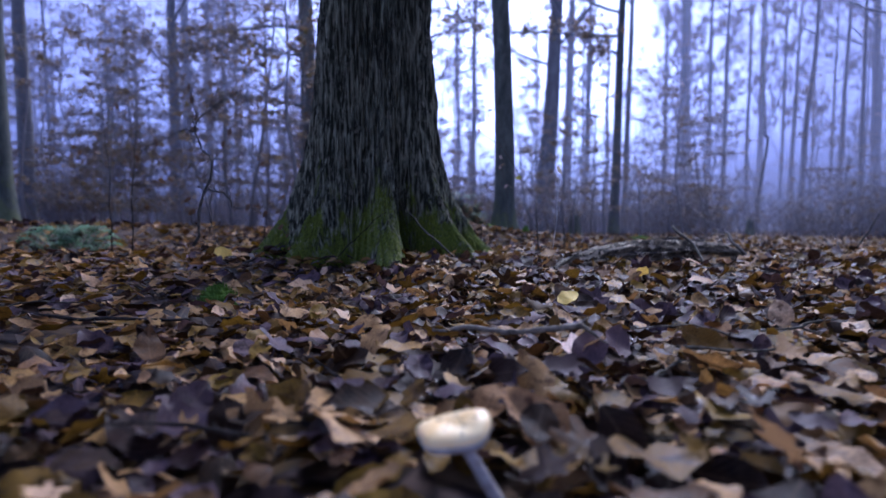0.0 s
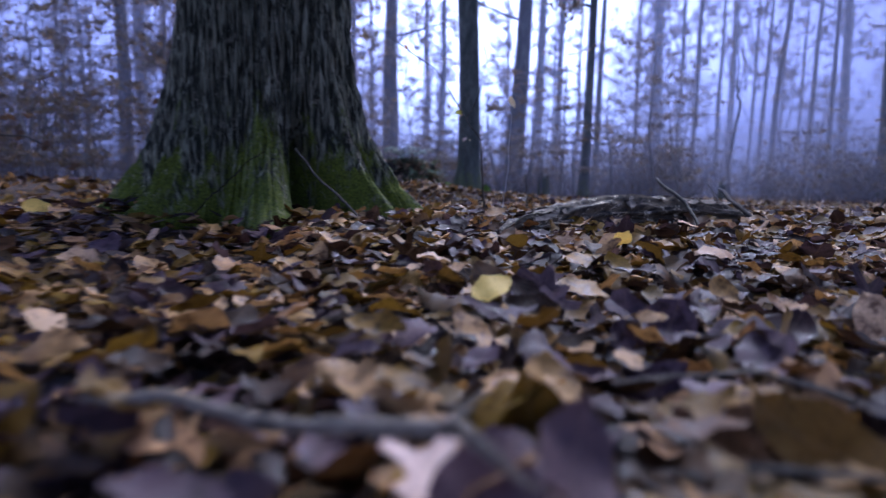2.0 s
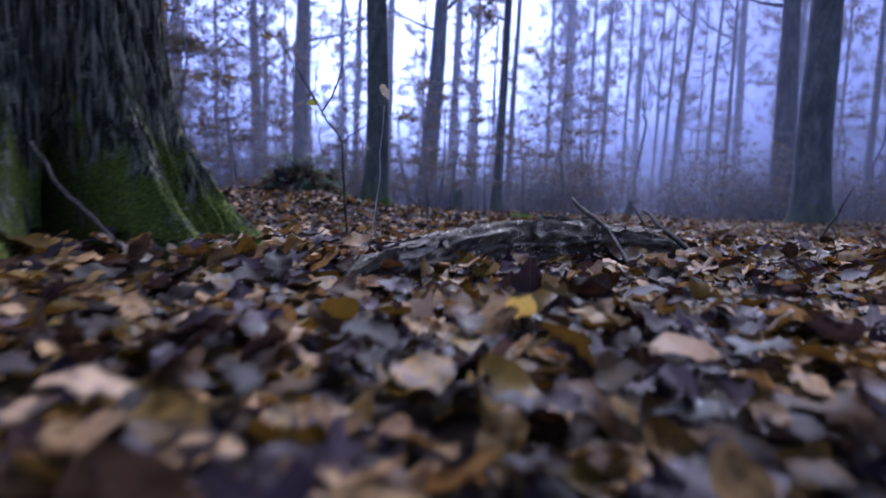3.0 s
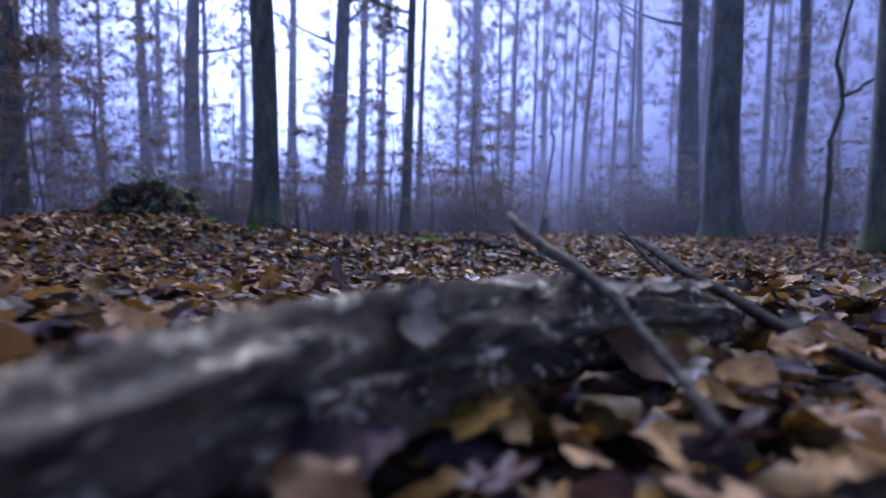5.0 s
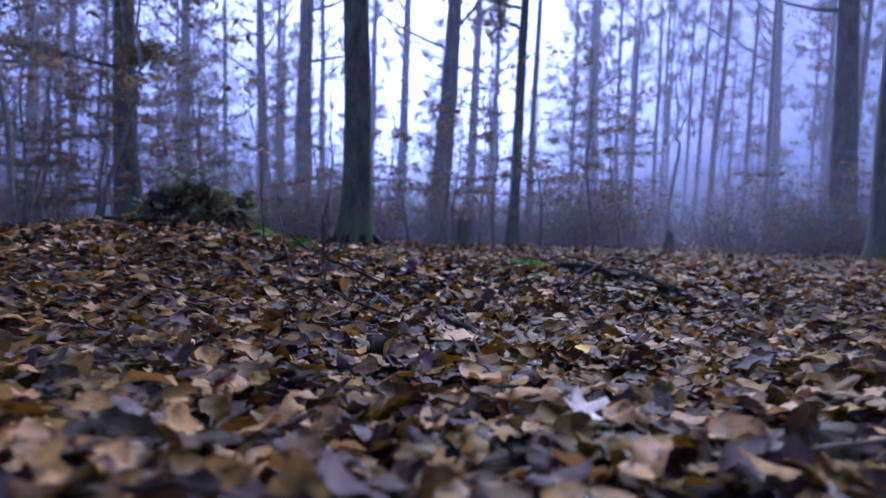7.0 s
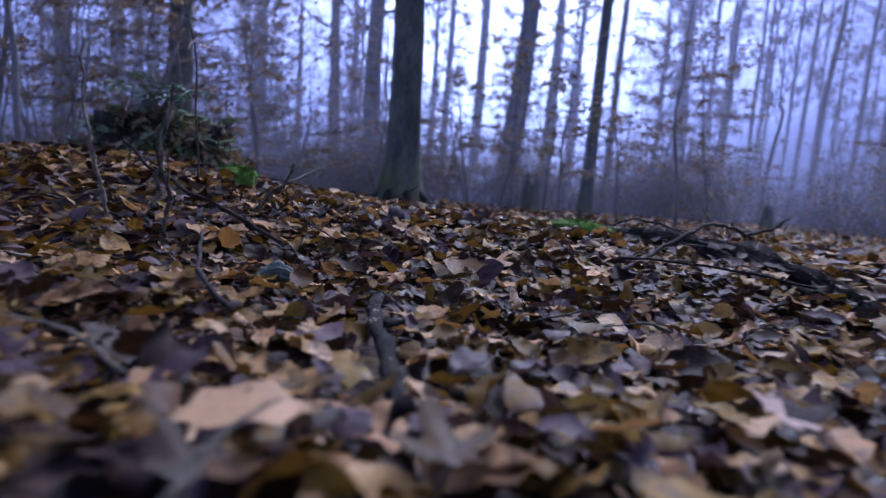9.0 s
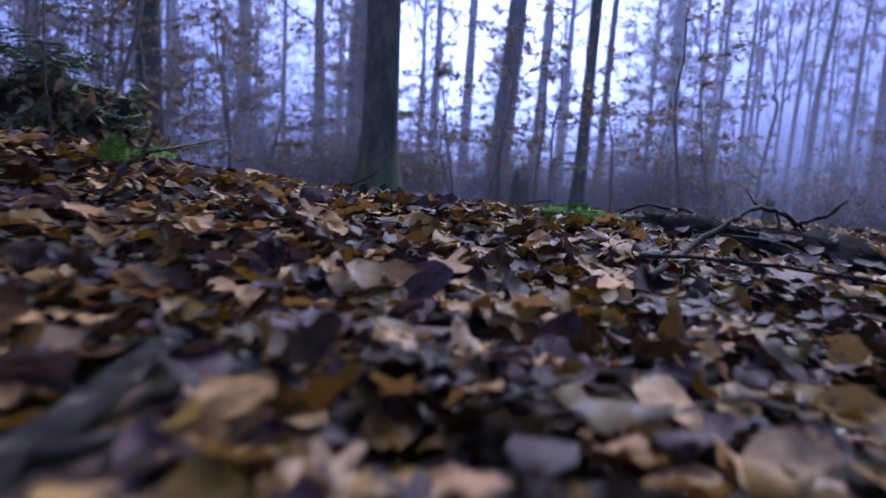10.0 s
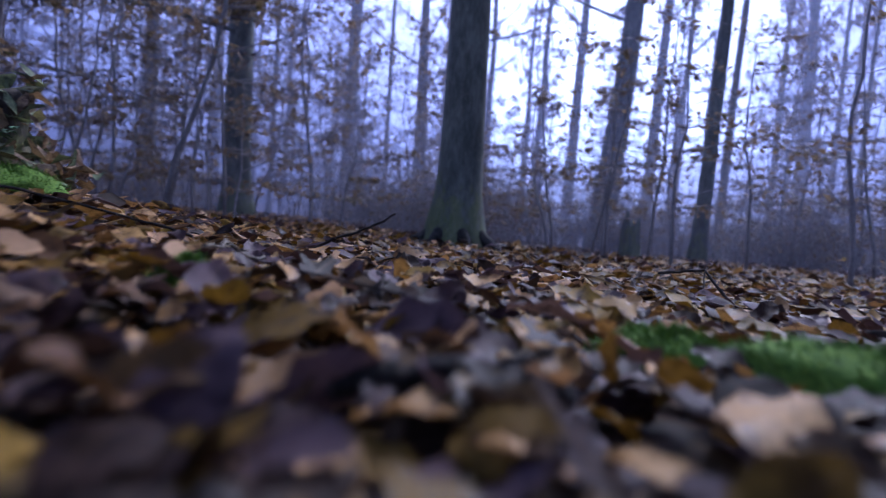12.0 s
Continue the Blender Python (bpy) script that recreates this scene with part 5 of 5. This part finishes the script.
for k, (p, size, colour) in enumerate((((0.54, 7.13, 0.80), 0.050, SHRIVELLED), ((0.635, 7.14, 0.80), 0.055, PALE), ((0.655, 7.14, 0.77), 0.045, SHRIVELLED), ((0.630, 7.14, 0.69), 0.050, PALE), ((0.66, 7.14, 0.72), 0.04, TAN),
                                       ((0.700, 7.14, 0.485), 0.055, PALE), ((0.748, 7.13, 0.475), 0.050, CREAM))):
    single_leaf("leaf", Vector(p) - o, size, (50 + 20 * k, 25 * (k % 3), 40 * k), colour, pale_shoot, False, 160 + k)

bush = thing("shrub", (-0.877, 2.24, 0.0), "bare dark shrub with crooked twigs and few shrivelled leaves", "shrub")
BUSH = [([(-0.002, 0.000, 0.149), (0.020, 0.000, 0.212), (0.035, 0.010, 0.333), (0.074, 0.000, 0.443), (0.028, 0.020, 0.487), (0.015, 0.000, 0.545), (0.009, 0.000, 0.596)], 0.006, 0.002),
        ([(0.015, 0, 0.545), (0.05, 0, 0.607), (0.121, 0.000, 0.653), (0.246, 0.000, 0.737)], 0.003, 0.0015), ([(0.015, 0, 0.545), (-0.03, 0, 0.55), (-0.097, 0, 0.518), (-0.189, 0, 0.454)], 0.003, 0.0015),
        ([(0.035, 0.010, 0.333), (0.074, 0.000, 0.341), (0.132, 0.000, 0.311), (0.169, 0.000, 0.281), (0.259, -0.020, 0.259)], 0.0035, 0.0015),
        ([(0.018, 0.000, 0.588), (0.012, 0.000, 0.638), (0.002, 0.000, 0.693)], 0.003, 0.0015),
        ([(0.074, 0.000, 0.341), (0.059, 0.020, 0.268), (0.051, 0.020, 0.206)], 0.002, 0.0015),
        ([(0.074, 0.000, 0.443), (0.100, 0.030, 0.482), (0.126, 0.030, 0.547)], 0.002, 0.001),
        ([(0.020, 0.000, 0.212), (0.002, -0.020, 0.246), (-0.006, -0.030, 0.310)], 0.002, 0.001),
        ([(0.259, -0.020, 0.259), (0.298, 0.000, 0.225), (0.333, 0.000, 0.188)], 0.0018, 0.001),
        ([(0.132, 0.000, 0.311), (0.122, 0.010, 0.364)], 0.0015, 0.001)]
for k, (pts, r0, r1) in enumerate(BUSH):
    random.seed(k + 60)
    path = []
    for a, c in zip(pts, pts[1:]):
        path += wander(a, c, 4, 0.005)[0 if not path else 1:]
    b = Builder()
    b.tube(path, [r0 + (r1 - r0) * i / (len(path) - 1) for i in range(len(path))], 7, True, 0.06)
    part("stem" if k == 0 else "branch", b, STICK, bush)
    for j in range(2):
        single_leaf("leaf", path[-1 - 3 * j], 0.03, (40 + 30 * j, 20 * k, 50 * k + 20), SHRIVELLED, bush, False, 80 + k)


# ---- mushrooms ----
mushroom = thing("mushroom", on_ground(0.009, 0.585, -0.008), "flat cream mushroom with dark flecks and white rim among leaves", "mushroom")


def turned(profile, rx, ry, n=36, wave=0.06, square=1.0):
    b, v = Builder(), []
    for u, z in profile:
        for k in range(n):
            a = 2 * math.pi * k / n
            q = 1 + wave * math.sin(3 * a + 1) + wave * 0.6 * math.sin(5 * a)
            c, d = (math.copysign(abs(w) ** square, w) for w in (math.cos(a), math.sin(a)))
            v.append((rx * u * q * c, ry * u * q * d, z + 0.003 * math.sin(2 * a + 0.6) * u))
    b.add(v, [(i * n + k, i * n + (k + 1) % n, (i + 1) * n + (k + 1) % n, (i + 1) * n + k) for i in range(len(profile) - 1) for k in range(n)])
    return b


cap = part("cap", turned([(0.0, 0.0055), (0.3, 0.0065), (0.6, 0.0068), (0.85, 0.0055), (0.96, 0.003), (1.0, -0.001)], 0.035, 0.026, 48, 0.045, 0.72), CAP, mushroom, "glossy cream cap")
CAP_HEIGHT = 0.096 - gz(0.009, 0.585)
cap.location, cap.rotation_euler = (0, 0, CAP_HEIGHT), (radians(12), radians(-9), 0.06)
part("rim", turned([(1.0, -0.001), (0.995, -0.005), (0.93, -0.009), (0.70, -0.0095), (0.35, -0.009), (0.0, -0.009)], 0.0351, 0.0261, 48, 0.045, 0.72), GILL, cap, "whitish rim and underside")
spot_rng = random.Random(4)
for k in range(8):
    x, y = 0.024 * math.cos(2.4 * k + 0.6) * (0.25 + 0.1 * k) + 0.004, 0.018 * math.sin(2.4 * k + 0.6) * (0.25 + 0.1 * k)
    u = math.hypot(x / 0.035, y / 0.026)
    z = float(np.interp(u, [0, 0.3, 0.6, 0.85], [0.0055, 0.0065, 0.0068, 0.0055])) + 0.003 * math.sin(2 * math.atan2(y, x) + 0.6) * u
    rr = spot_rng.uniform(0.0012, 0.0032)
    s = Builder()
    s.add([(x + rr * math.cos(w), y + rr * math.sin(w) * 1.1, z - 0.0003) for w in [j * math.pi / 4 for j in range(8)]] + [(x, y, z + 0.0012)], [(j, (j + 1) % 8, 8) for j in range(8)])
    part("fleck", s, CAP_SPOT, cap)
b = Builder()
b.tube([(0.006, -0.004, CAP_HEIGHT - 0.006), (0.020, -0.010, CAP_HEIGHT - 0.028), (0.043, -0.016, CAP_HEIGHT - 0.065), (0.060, -0.022, -0.008)], [0.0052, 0.0055, 0.0062, 0.0072], 14, True, 0.03)
part("stalk", b, STALK, mushroom, "thin whitish stalk")

for k, (x, y, z, r) in enumerate(((2.47, 7.08, -0.075, 0.017), (2.50, 7.02, -0.085, 0.012))):
    f = thing("bracket_fungus", (x, y, z), "small pale bracket fungus on the fallen log", "fungus", "fungi on the log")
    part("cap", turned([(0.0, 0.006), (0.5, 0.006), (0.9, 0.003), (1.0, 0.0), (0.8, -0.003), (0.0, -0.003)], r * 0.7, r * 0.5, 18), FLAKE, f)


# ---- single leaves ----
SPECIAL = [((0.31, 1.57, 0.055), 0.070, (24, -16, 35), YELLOW, False), ((0.222, 1.075, 0.034), 0.12, (20, -6, 80), PALE, True), ((0.65, 2.08, 0.055), 0.058, (35, 35, 115), YELLOW, False),
           ((0.78, 1.92, 0.055), 0.085, (22, 5, 5), TAN, False), ((1.44, 3.74, -0.055), 0.06, (25, 0, 20), WHITISH, True), ((0.925, 3.33, 0.04), 0.06, (30, 0, 60), WHITISH, True), ((1.53, 4.38, -0.075), 0.09, (24, 5, 20), WHITISH, True),
           ((1.80, 6.31, -0.165), 0.13, (22, 0, -40), TAN, True), ((1.71, 4.86, -0.10), 0.05, (20, 0, 40), YELLOW, False), ((0.34, 0.62, 0.05), 0.095, (50, 10, 100), TAN, True),
           ((1.49, 7.42, -0.09), 0.06, (60, 10, 80), TAN, False), ((1.36, 7.30, -0.085), 0.08, (25, 0, 10), TAN, False), ((1.92, 6.13, -0.18), 0.10, (10, 20, 100), TAN, False),
           ((1.02, 2.62, 0.05), 0.10, (20, 0, 60), TAN, True), ((0.90, 4.1, -0.06), 0.085, (30, 10, 70), PALE, True), ((2.05, 6.2, -0.16), 0.07, (10, 0, 30), OCHRE, False),
           ((1.18, 6.1, -0.12), 0.07, (80, 20, 60), OCHRE, False), ((1.5, 5.15, -0.13), 0.11, (10, 0, 20), TAN, False), ((1.95, 5.2, -0.13), 0.09, (25, 0, 70), PALE, True), ((-0.95, 2.75, 0.07), 0.09, (60, 10, 40), YELLOW, False)]
for k, (p, size, rot, colour, lobed) in enumerate(SPECIAL):
    single_leaf("leaf", (p[0], p[1], p[2] + 0.012), size, rot, colour, leaf_litter, lobed, 700 + k)
one_rng = random.Random(77)
ONE = [mesh_np("leaf", v, f, LITTER_ONE, uv) for v, f, uv in NEAR_LEAVES]
for k in range(280):
    i = one_rng.randrange(len(PLAN_LINE) - 1)
    (ax, ay), (bx, by) = PLAN_LINE[i], PLAN_LINE[i + 1]
    u = one_rng.random()
    x, y = ax + (bx - ax) * u + one_rng.gauss(0, 0.35), ay + (by - ay) * u + one_rng.gauss(0, 0.15) + 0.2
    if not clear_of_trunk(x, y) or math.hypot(x - 0.012, y - 0.64) < 0.13:
        continue
    ob = part("leaf", one_rng.choice(ONE), None, leaf_litter)
    ob.location = (x, y, gz(x, y) + one_rng.uniform(0.02, 0.05))
    s = one_rng.uniform(0.06, 0.10)
    ob.scale = (s, s, s)
    ob.rotation_euler = (one_rng.gauss(0, 0.5), one_rng.gauss(0, 0.5), one_rng.uniform(0, 6.28))
